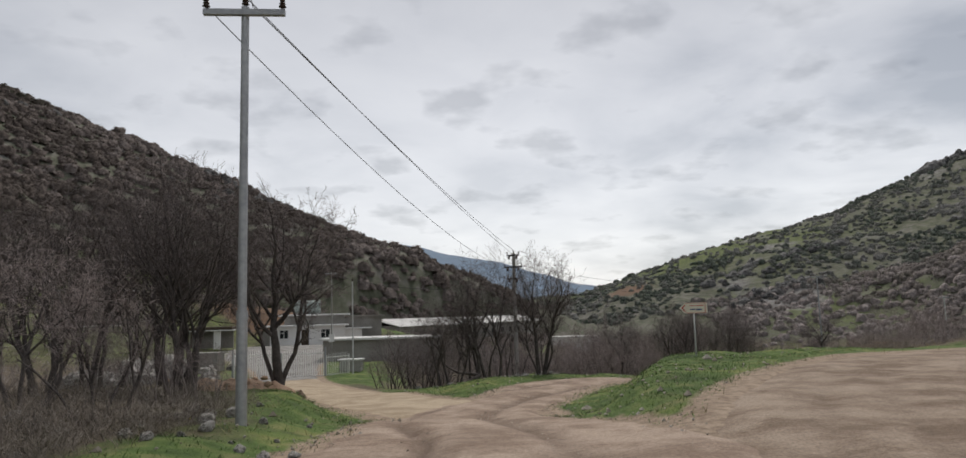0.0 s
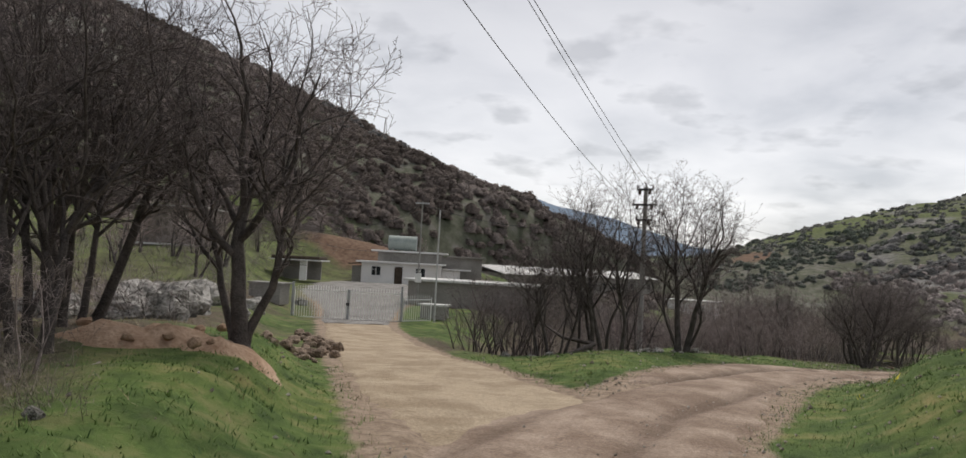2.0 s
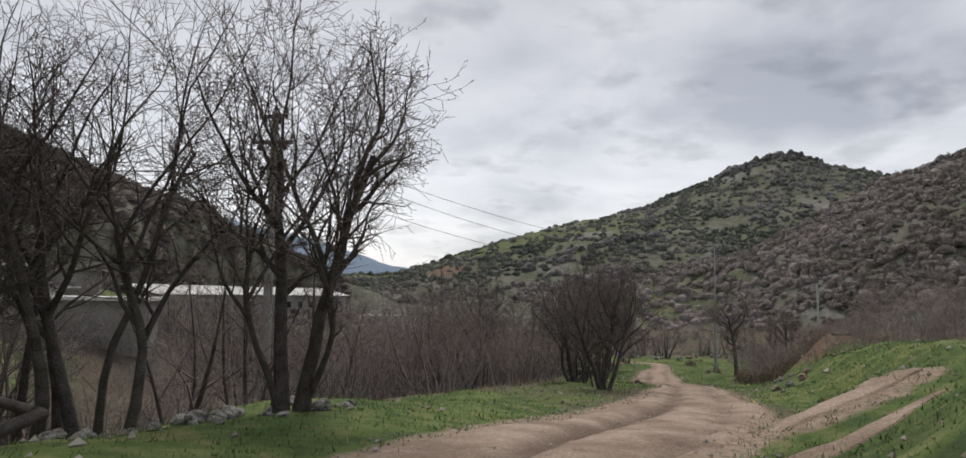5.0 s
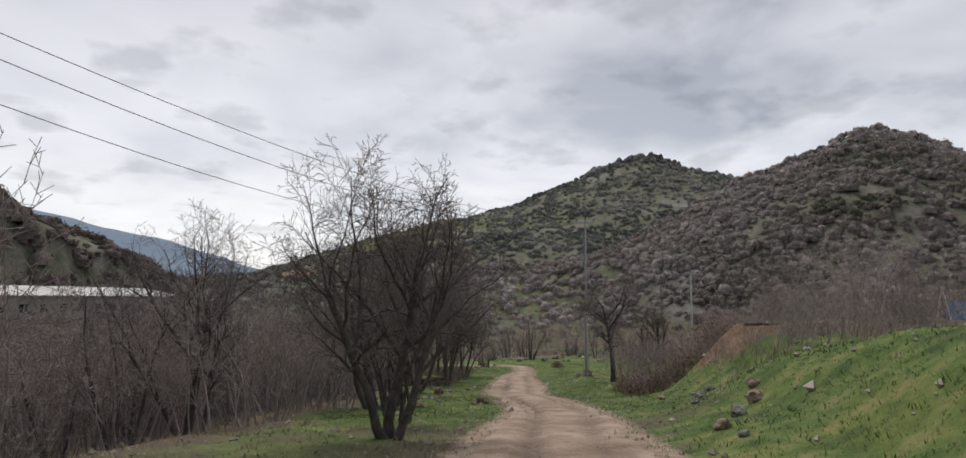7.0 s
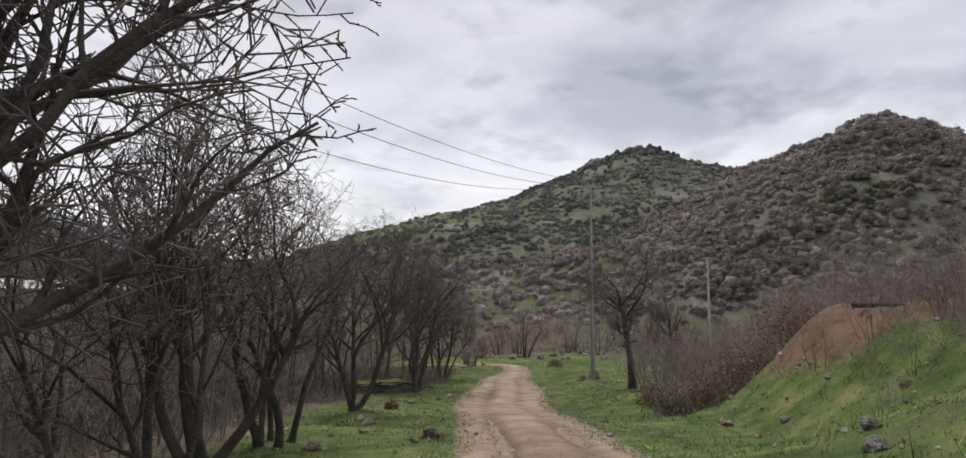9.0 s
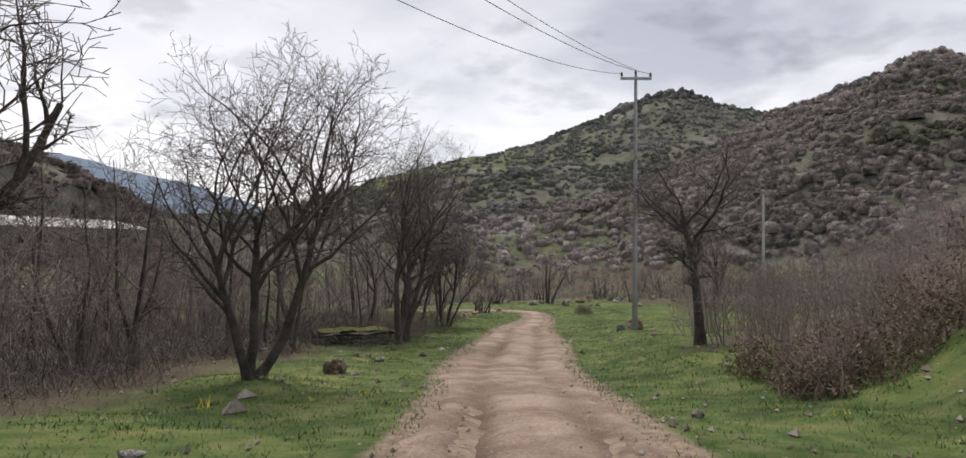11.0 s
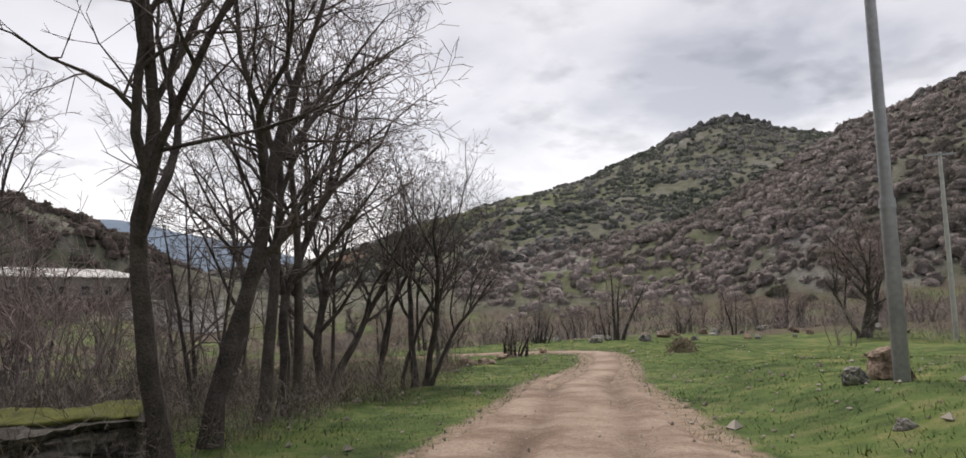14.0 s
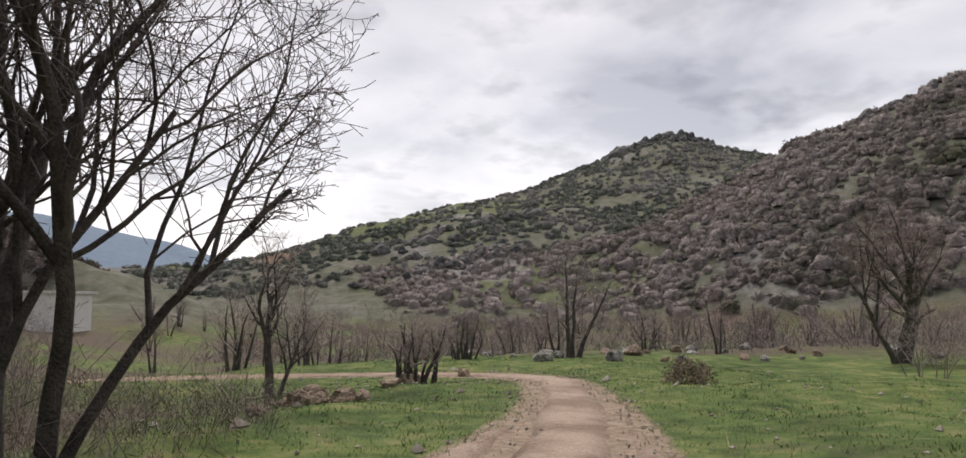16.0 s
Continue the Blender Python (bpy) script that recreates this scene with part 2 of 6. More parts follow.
def ground_material():
    """Grass, dry earth, gravel, red soil and grey limestone, mixed by the mesh's own cover attributes and by noise."""
    m = bpy.data.materials.new("valley_ground")
    m.use_nodes = True
    n, l = m.node_tree.nodes, m.node_tree.links
    b = n["Principled BSDF"]
    b.inputs["Roughness"].default_value = 0.95
    b.inputs["Specular IOR Level"].default_value = 0.2
    co = n.new("ShaderNodeTexCoord")

    def noise_tex(scale, detail=6, rough=0.6):
        t = n.new("ShaderNodeTexNoise")
        t.inputs["Scale"].default_value, t.inputs["Detail"].default_value, t.inputs["Roughness"].default_value = scale, detail, rough
        l.new(co.outputs["Object"], t.inputs["Vector"])
        return t.outputs[0]

    def ramp_of(fac, *stops):
        r = n.new("ShaderNodeValToRGB")
        e = r.color_ramp.elements
        while len(e) < len(stops):
            e.new(0.5)
        for el, (p, c) in zip(e, stops):
            el.position, el.color = p, (*c, 1)
        l.new(fac, r.inputs[0])
        return r.outputs[0]

    def mixed(fac, a, c):
        x = n.new("ShaderNodeMixRGB")
        l.new(fac, x.inputs[0])
        l.new(a, x.inputs[1])
        l.new(c, x.inputs[2])
        return x.outputs[0]

    def edge(attr, scale, width=0.2, spread=0.9):
        a = n.new("ShaderNodeAttribute")
        a.attribute_name = attr
        s = n.new("ShaderNodeMath")
        s.operation = "MULTIPLY_ADD"
        l.new(noise_tex(scale, 6, 0.65), s.inputs[0])
        s.inputs[1].default_value = spread
        sub = n.new("ShaderNodeMath")
        sub.operation = "ADD"
        l.new(a.outputs["Fac"], sub.inputs[0])
        sub.inputs[1].default_value = -spread / 2
        l.new(sub.outputs[0], s.inputs[2])
        mr = n.new("ShaderNodeMapRange")
        mr.inputs["From Min"].default_value, mr.inputs["From Max"].default_value = 0.5 - width, 0.5 + width
        l.new(s.outputs[0], mr.inputs["Value"])
        return mr.outputs[0]

    near, far, speck = noise_tex(1.7), noise_tex(0.06), noise_tex(14, 4)
    tone = ramp_of(noise_tex(0.33, 5, 0.65), (0.34, (0.46, 0.5, 0.46)), (0.5, (0.95, 0.95, 0.92)), (0.66, (1.3, 1.1, 1.08)))
    grass = ramp_of(near, (0.32, (0.055, 0.092, 0.03)), (0.50, (0.108, 0.168, 0.048)), (0.66, (0.20, 0.215, 0.09)))
    shade = n.new("ShaderNodeMixRGB")
    shade.blend_type = "MULTIPLY"
    shade.inputs[0].default_value = 1.0
    l.new(grass, shade.inputs[1])
    l.new(tone, shade.inputs[2])
    grass = shade.outputs[0]
    litter = ramp_of(speck, (0.3, (0.055, 0.046, 0.034)), (0.55, (0.13, 0.105, 0.076)), (0.75, (0.23, 0.19, 0.145)))
    hill = ramp_of(noise_tex(0.22, 6, 0.7), (0.36, (0.072, 0.08, 0.052)), (0.50, (0.125, 0.13, 0.096)), (0.66, (0.20, 0.19, 0.168)))
    slope_green = ramp_of(noise_tex(0.8, 5, 0.65), (0.38, (0.06, 0.075, 0.032)), (0.6, (0.15, 0.185, 0.065)))
    soil = ramp_of(near, (0.3, (0.105, 0.062, 0.042)), (0.7, (0.24, 0.16, 0.11)))
    stone = ramp_of(noise_tex(0.5, 8, 0.7), (0.36, (0.085, 0.082, 0.08)), (0.55, (0.23, 0.225, 0.215)), (0.7, (0.36, 0.35, 0.335)))
    c = mixed(edge("grass", 0.9, 0.16), litter, grass)
    dust = ramp_of(noise_tex(5, 7, 0.7), (0.34, (0.20, 0.148, 0.108)), (0.62, (0.40, 0.315, 0.24)))
    c = mixed(edge("dust", 1.6, 0.14, 0.8), c, dust)
    c = mixed(edge("hill", 0.05, 0.3, 0.3), c, hill)
    c = mixed(edge("green", 0.05, 0.25, 0.8), c, slope_green)
    c = mixed(edge("rock", 0.12, 0.12, 0.9), c, stone)
    c = mixed(edge("soil", 0.25, 0.12, 0.7), c, soil)
    # distance haze is put into the colour: the far ridge is tinted blue
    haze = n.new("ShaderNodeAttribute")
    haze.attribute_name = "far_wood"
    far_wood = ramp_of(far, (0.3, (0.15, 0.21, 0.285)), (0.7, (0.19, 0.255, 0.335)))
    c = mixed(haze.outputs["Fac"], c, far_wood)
    l.new(c, b.inputs["Base Color"])
    bp = n.new("ShaderNodeBump")
    bp.inputs["Strength"].default_value, bp.inputs["Distance"].default_value = 0.8, 0.06
    l.new(noise_tex(7, 8, 0.7), bp.inputs["Height"])
    l.new(bp.outputs[0], b.inputs["Normal"])
    return m


def road_material(name, dry, pale, wet, wet_amount):
    """Packed earth with pale dust, small stones and darker damp streaks that run along the road (uv: metres along, across)."""
    m = bpy.data.materials.new(name)
    m.use_nodes = True
    n, l = m.node_tree.nodes, m.node_tree.links
    b = n["Principled BSDF"]
    b.inputs["Roughness"].default_value = 0.9
    b.inputs["Specular IOR Level"].default_value = 0.25
    co = n.new("ShaderNodeTexCoord")
    uv = n.new("ShaderNodeUVMap")
    uv.uv_map = "along"
    stretch = n.new("ShaderNodeMapping")
    stretch.inputs["Scale"].default_value = (0.16, 1.0, 1.0)
    l.new(uv.outputs[0], stretch.inputs[0])

    def tex(scale, vector, detail=6):
        t = n.new("ShaderNodeTexNoise")
        t.inputs["Scale"].default_value, t.inputs["Detail"].default_value, t.inputs["Roughness"].default_value = scale, detail, 0.65
        l.new(vector, t.inputs["Vector"])
        return t.outputs[0]

    r = n.new("ShaderNodeValToRGB")
    r.color_ramp.elements[0].position, r.color_ramp.elements[0].color = 0.40, (*dry, 1)
    r.color_ramp.elements[1].position, r.color_ramp.elements[1].color = 0.60, (*pale, 1)
    l.new(tex(0.9, co.outputs["Object"], 8), r.inputs[0])
    streak = n.new("ShaderNodeMapRange")
    streak.inputs["From Min"].default_value, streak.inputs["From Max"].default_value = 0.60 - wet_amount, 0.72 - wet_amount
    l.new(tex(1.6, stretch.outputs[0], 5), streak.inputs["Value"])
    rut = n.new("ShaderNodeAttribute")
    rut.attribute_name = "rut"
    mx = n.new("ShaderNodeMath")
    mx.operation = "MULTIPLY_ADD"
    l.new(streak.outputs[0], mx.inputs[0])
    mx.inputs[1].default_value = 0.28
    l.new(rut.outputs["Fac"], mx.inputs[2])
    mx.use_clamp = True
    mix = n.new("ShaderNodeMixRGB")
    l.new(mx.outputs[0], mix.inputs[0])
    l.new(r.outputs[0], mix.inputs[1])
    mix.inputs[2].default_value = (*wet, 1)
    grit = n.new("ShaderNodeMixRGB")
    grit.blend_type = "OVERLAY"
    grit.inputs[0].default_value = 0.75
    l.new(mix.outputs[0], grit.inputs[1])
    g = tex(26, co.outputs["Object"], 3)
    l.new(g, grit.inputs[2])
    l.new(grit.outputs[0], b.inputs["Base Color"])
    bp = n.new("ShaderNodeBump")
    bp.inputs["Strength"].default_value, bp.inputs["Distance"].default_value = 1.0, 0.05
    l.new(tex(9, co.outputs["Object"], 9), bp.inputs["Height"])
    l.new(bp.outputs[0], b.inputs["Normal"])
    return m


M["ground"] = ground_material()
M["track"] = road_material("track_earth", (0.25, 0.182, 0.137), (0.42, 0.328, 0.26), (0.115, 0.077, 0.055), 0.02)
M["road"] = road_material("road_earth", (0.20, 0.145, 0.105), (0.36, 0.285, 0.222), (0.125, 0.083, 0.058), 0.02)
M["yard"] = road_material("yard_gravel", (0.19, 0.182, 0.172), (0.33, 0.32, 0.305), (0.15, 0.143, 0.135), 0.0)
M["drive"] = road_material("drive_earth", (0.335, 0.262, 0.182), (0.475, 0.385, 0.28), (0.26, 0.196, 0.135), -0.05)

# ---- shapes ----


def mesh_object(name, verts, faces, mat, parent=None, smooth=True):
    me = bpy.data.meshes.new(name)
    faces = np.asarray(faces, np.int32)
    k = faces.shape[1]
    me.vertices.add(len(verts))
    me.vertices.foreach_set("co", np.asarray(verts, np.float32).ravel())
    me.loops.add(faces.size)
    me.loops.foreach_set("vertex_index", faces.ravel())
    me.polygons.add(len(faces))
    me.polygons.foreach_set("loop_start", np.arange(0, faces.size, k, dtype=np.int32))
    me.polygons.foreach_set("loop_total", np.full(len(faces), k, np.int32))
    me.polygons.foreach_set("use_smooth", np.full(len(faces), smooth))
    me.update(calc_edges=True)
    me.materials.append(mat)
    ob = new(name, me)
    ob.parent = parent
    return ob


def part(name, bm, mat, parent, label="", smooth=False):
    me = bpy.data.meshes.new(name)
    bmesh.ops.recalc_face_normals(bm, faces=bm.faces)
    if smooth:
        for f in bm.faces:
            f.smooth = True
    bm.to_mesh(me)
    bm.free()
    me.materials.append(mat)
    ob = new(name, me)
    ob.parent = parent
    if label:
        ob["label"] = label
    return ob


def thing(name, m, label, category, group="", kind=""):
    ob = new(name)
    ob.empty_display_size = 0.2
    ob.matrix_basis = m
    return tagged(ob, label, category, group, kind)


def boxes(*specs, bevel=0.0):
    """One bmesh of boxes given as (x0, x1, y0, y1, z0, z1)."""
    bm = bmesh.new()
    for x0, x1, y0, y1, z0, z1 in specs:
        m = Matrix.Translation(((x0 + x1) / 2, (y0 + y1) / 2, (z0 + z1) / 2)) @ Matrix.Diagonal((x1 - x0, y1 - y0, z1 - z0, 1))
        bmesh.ops.create_cube(bm, size=1.0, matrix=m)
    if bevel:
        bmesh.ops.bevel(bm, geom=bm.edges[:], offset=bevel, segments=2, affect="EDGES", profile=0.6)
    return bm


def rod(p, q, r0, r1=None, sides=10, bm=None):
    bm = bm or bmesh.new()
    p, q = Vector(p), Vector(q)
    turn = (q - p).to_track_quat("Z", "Y").to_matrix().to_4x4()
    bmesh.ops.create_cone(bm, cap_ends=True, segments=sides, radius1=r0, radius2=r0 if r1 is None else r1, depth=(q - p).length,
                          matrix=Matrix.Translation((p + q) / 2) @ turn)
    return bm


def lattice(ix, iy, seed):
    h = (ix * 374761393 + iy * 668265263 + seed * 974711) & 0x7FFFFFFF
    h = ((h ^ (h >> 13)) * 1274126177) & 0x7FFFFFFF
    return ((h ^ (h >> 16)) & 0xFFFF) / 32767.5 - 1.0


def wave(x, y, seed=0):
    """Smooth value noise, -1 to 1."""
    x, y = np.asarray(x, float), np.asarray(y, float)
    ix, iy = np.floor(x).astype(np.int64), np.floor(y).astype(np.int64)
    fx, fy = x - ix, y - iy
    fx, fy = fx * fx * (3 - 2 * fx), fy * fy * (3 - 2 * fy)
    a, b = lattice(ix, iy, seed), lattice(ix + 1, iy, seed)
    c, d = lattice(ix, iy + 1, seed), lattice(ix + 1, iy + 1, seed)
    return (a * (1 - fx) + b * fx) * (1 - fy) + (c * (1 - fx) + d * fx) * fy


def fractal(x, y, octaves=4, seed=0, gain=0.5):
    total, amp = 0.0, 1.0
    for i in range(octaves):
        total = total + amp * wave(x * 2.03 ** i + 17.3 * i, y * 2.03 ** i - 9.1 * i, seed + i)
        amp *= gain
    return total


def smooth_step(a, b, x):
    t = np.clip((x - a) / (b - a), 0, 1)
    return t * t * (3 - 2 * t)


# ---- the lie of the land: roads as (x, y, z, half width) ----
TRACK = [(1.8, -14, 3.3, 3.0), (1.8, 0, 3.05, 3.0), (1.6, 6, 2.85, 3.0), (1.2, 11, 2.62, 2.5), (0.3, 16, 2.22, 1.8), (0.45, 20, 1.82, 1.45), (1.65, 24.5, 1.74, 1.5),
         (3.1, 29, 1.62, 1.55), (5.5, 33.5, 1.36, 1.5), (9.25, 38.5, 0.82, 1.45), (12.3, 43.4, 0.42, 1.25), (14.9, 48.6, -0.12, 1.2), (17.6, 53.8, -0.64, 1.05),
         (20.2, 60.4, -1.3, 1.1), (21.9, 64.8, -1.82, 1.2), (24.0, 70.4, -2.45, 1.35), (26.5, 75.8, -2.85, 1.45), (29.1, 81.4, -3.25, 1.3), (31.2, 86.3, -3.5, 1.1),
         (33.0, 89.4, -3.72, 0.9), (34.7, 92.4, -3.82, 0.7), (36.0, 95.2, -3.9, 0.55), (36.9, 97.8, -3.95, 0.5), (36.8, 100, -4.05, 0.5), (35.4, 102.2, -4.15, 0.45), (32, 105, -4.3, 0.45), (25, 108.5, -4.5, 0.4)]
DRIVE = [(0.2, 19.5, 1.9, 2.2), (-2.6, 25, 1.5, 2.0), (-5.8, 31, 1.15, 1.7), (-9.2, 38, 0.82, 1.6), (-12.6, 45.5, 0.6, 1.7), (-16.5, 56, 0.75, 2.6), (-20, 66, 1.0, 5.0),
         (-23, 78, 1.22, 6.5), (-24, 84, 1.3, 6.5)]
ROAD = [(3.6, -30, 3.5, 5), (4.4, -14, 3.32, 5), (5.4, -2, 3.08, 5), (8.4, 9, 2.92, 4.9), (12.8, 18, 2.86, 4.8), (19, 23.3, 2.75, 4.6), (27, 29, 2.5, 4.0), (34, 39, 2.1, 3.8),
        (40, 52, 1.6, 3.6), (50, 63, 1.0, 3.4), (66, 72, 0.2, 3.4), (88, 82, -0.6, 3.4), (115, 92, 0, 3.4)]
SPUR = [(7.6, 34.6, 1.35, 0.3), (9.2, 34.7, 1.6, 0.24), (10.6, 35.1, 1.78, 0.18), (12, 35.7, 1.95, 0.08)]
SPUR_B = [(6.9, 32.6, 1.45, 0.3), (8.6, 33.2, 1.68, 0.2), (9.8, 33.6, 1.82, 0.14), (11.0, 34.1, 1.95, 0.06)]
WEDGE = [(4.0, 13, 2.93, 1), (5.2, 18, 2.86, 1), (7.4, 25.5, 2.74, 1), (9.2, 30.2, 2.4, 1), (14, 35, 2.25, 1), (20, 43, 1.7, 1), (22, 48, 1.0, 1)]
LAWN = [(-2.6, 8.5, 2.97, 1), (-3.2, 13, 2.78, 1), (-4.0, 16.5, 2.62, 1), (-5.2, 20, 2.6, 1), (-7, 24, 2.35, 1), (-9.5, 28, 1.9, 1)]
CREEK = [(-4.2, 39.2, -0.1, 1), (-2.5, 43, -0.8, 1), (-1, 50, -1.3, 1), (3, 58, -1.8, 1), (8, 70, -2.5, 1), (15, 86, -3.1, 1), (21, 102, -4.5, 1), (34, 128, -6.4, 1), (52, 160, -7.6, 1), (70, 210, -7.5, 1), (60, 300, -5, 1), (40, 380, 2, 1)]
FIELD = [(42, 92, -3.8, 1), (55, 103, -4.6, 1), (68, 116, -4.9, 1), (66, 136, -6.4, 1), (82, 165, -6.0, 1)]
LEFT = [(-12, -20, 3.6, 1), (-8, 4, 3.1, 1), (-8.5, 14, 2.75, 1), (-9, 22, 2.5, 1), (-15, 34, 1.7, 1), (-24, 52, 1.6, 1), (-36, 66, 3.6, 1), (-44, 90, 5.0, 1)]


def dense(points, step=0.7):
    """Evenly spaced points along a smooth curve through the given ones."""
    p = np.array(points, float)
    out = []
    for i in range(len(p) - 1):
        a, b, c, d = p[max(i - 1, 0)], p[i], p[i + 1], p[min(i + 2, len(p) - 1)]
        k = max(2, int(np.linalg.norm((c - b)[:2]) / step))
        t = (np.arange(k) / k)[:, None]
        out.append(0.5 * (2 * b + (c - a) * t + (2 * a - 5 * b + 4 * c - d) * t * t + (3 * b - 3 * c + d - a) * t ** 3))
    out.append(p[-1:])
    return np.concatenate(out)


LINES = {k: dense(v, s) for k, v, s in (("track", TRACK, 0.7), ("drive", DRIVE, 1.0), ("road", ROAD, 1.2), ("spur", SPUR, 0.9), ("creek", CREEK, 2.5), ("field", FIELD, 2.5), ("left", LEFT, 2.0), ("wedge", WEDGE, 1.5), ("lawn", LAWN, 1.5))}


def nearest(line, x, y):
    """Distance to a line (positive on its right), with its height and half width there."""
    p = LINES[line]
    dist, side, z, w = (np.empty(len(x)) for _ in range(4))
    tang = np.gradient(p[:, :2], axis=0)
    for i in range(0, len(x), 20000):
        s = slice(i, i + 20000)
        dx, dy = x[s, None] - p[None, :, 0], y[s, None] - p[None, :, 1]
        d2 = dx * dx + dy * dy
        j = d2.argmin(1)
        r = np.arange(len(j))
        dist[s] = np.sqrt(d2[r, j])
        side[s] = np.sign(dx[r, j] * tang[j, 1] - dy[r, j] * tang[j, 0])
        # weighted height of the few closest points, so that no facets show
        wt = 1 / (d2 + 0.25) ** 2
        z[s], w[s] = (wt * p[None, :, 2]).sum(1) / wt.sum(1), p[j, 3]
    return dist, side, z, w


def ridge(points, x, y, lap=0.25):
    """Height of a ridge whose crest runs through points (x, y, z, slope)."""
    p = dense(points, 9.0)
    best = np.full(len(x), -1e9)
    for i in range(0, len(x), 20000):
        s = slice(i, i + 20000)
        d = np.hypot(x[s, None] - p[None, :, 0], y[s, None] - p[None, :, 1])
        best[s] = (p[None, :, 2] - p[None, :, 3] * d).max(1)
    return best


LEFT_RIDGE = [(-330, -150, 150, 0.54), (-310, 0, 145, 0.54), (-255, 140, 126, 0.58), (-169, 223, 87, 0.46), (-130, 231, 70, 0.42), (-107, 229, 57, 0.44), (-80, 228, 44, 0.44), (-51, 231, 30, 0.46), (-40, 257, 22, 0.46), (-27, 289, 7, 0.4), (-20, 330, -2, 0.3)]
RIGHT_RIDGE = [(-10, 470, 16, 0.12), (26, 402, 20, 0.13), (54, 399, 23, 0.15), (111, 406, 31, 0.19), (163, 421, 48.5, 0.24), (220, 429, 70.5, 0.27), (238, 440, 79, 0.3), (249, 445, 91, 0.5), (261, 438, 92.5, 0.36), (268, 433, 97, 0.45), (275, 429, 101, 0.5), (292, 426.5, 96.5, 0.4), (311, 422, 93.5, 0.36), (329, 417, 91, 0.34), (345, 412, 88.5, 0.3), (380, 400, 84, 0.3)]
NEAR_RIDGE = [(183, 250, 41, 0.5), (200, 240, 50, 0.52), (211, 233, 60, 0.55), (222, 227, 65, 0.55), (235, 222, 68, 0.55), (253, 214, 63, 0.5), (275, 205, 52, 0.45), (310, 180, 50, 0.42), (340, 120, 60, 0.42), (340, 0, 60, 0.42)]
FAR_RIDGE = [(-2600, 1500, 420, 0.3), (-1400, 1800, 300, 0.3), (-700, 2050, 247, 0.3), (-420, 2120, 222, 0.3), (-300, 2130, 205, 0.32), (-110, 2130, 162, 0.32), (60, 2130, 112, 0.3), (180, 2140, 82, 0.28), (450, 2150, 60, 0.25), (1200, 2000, 60, 0.2)]


def soft_max(a, b, c):
    return 0.5 * (a + b + np.sqrt((a - b) ** 2 + c * c))


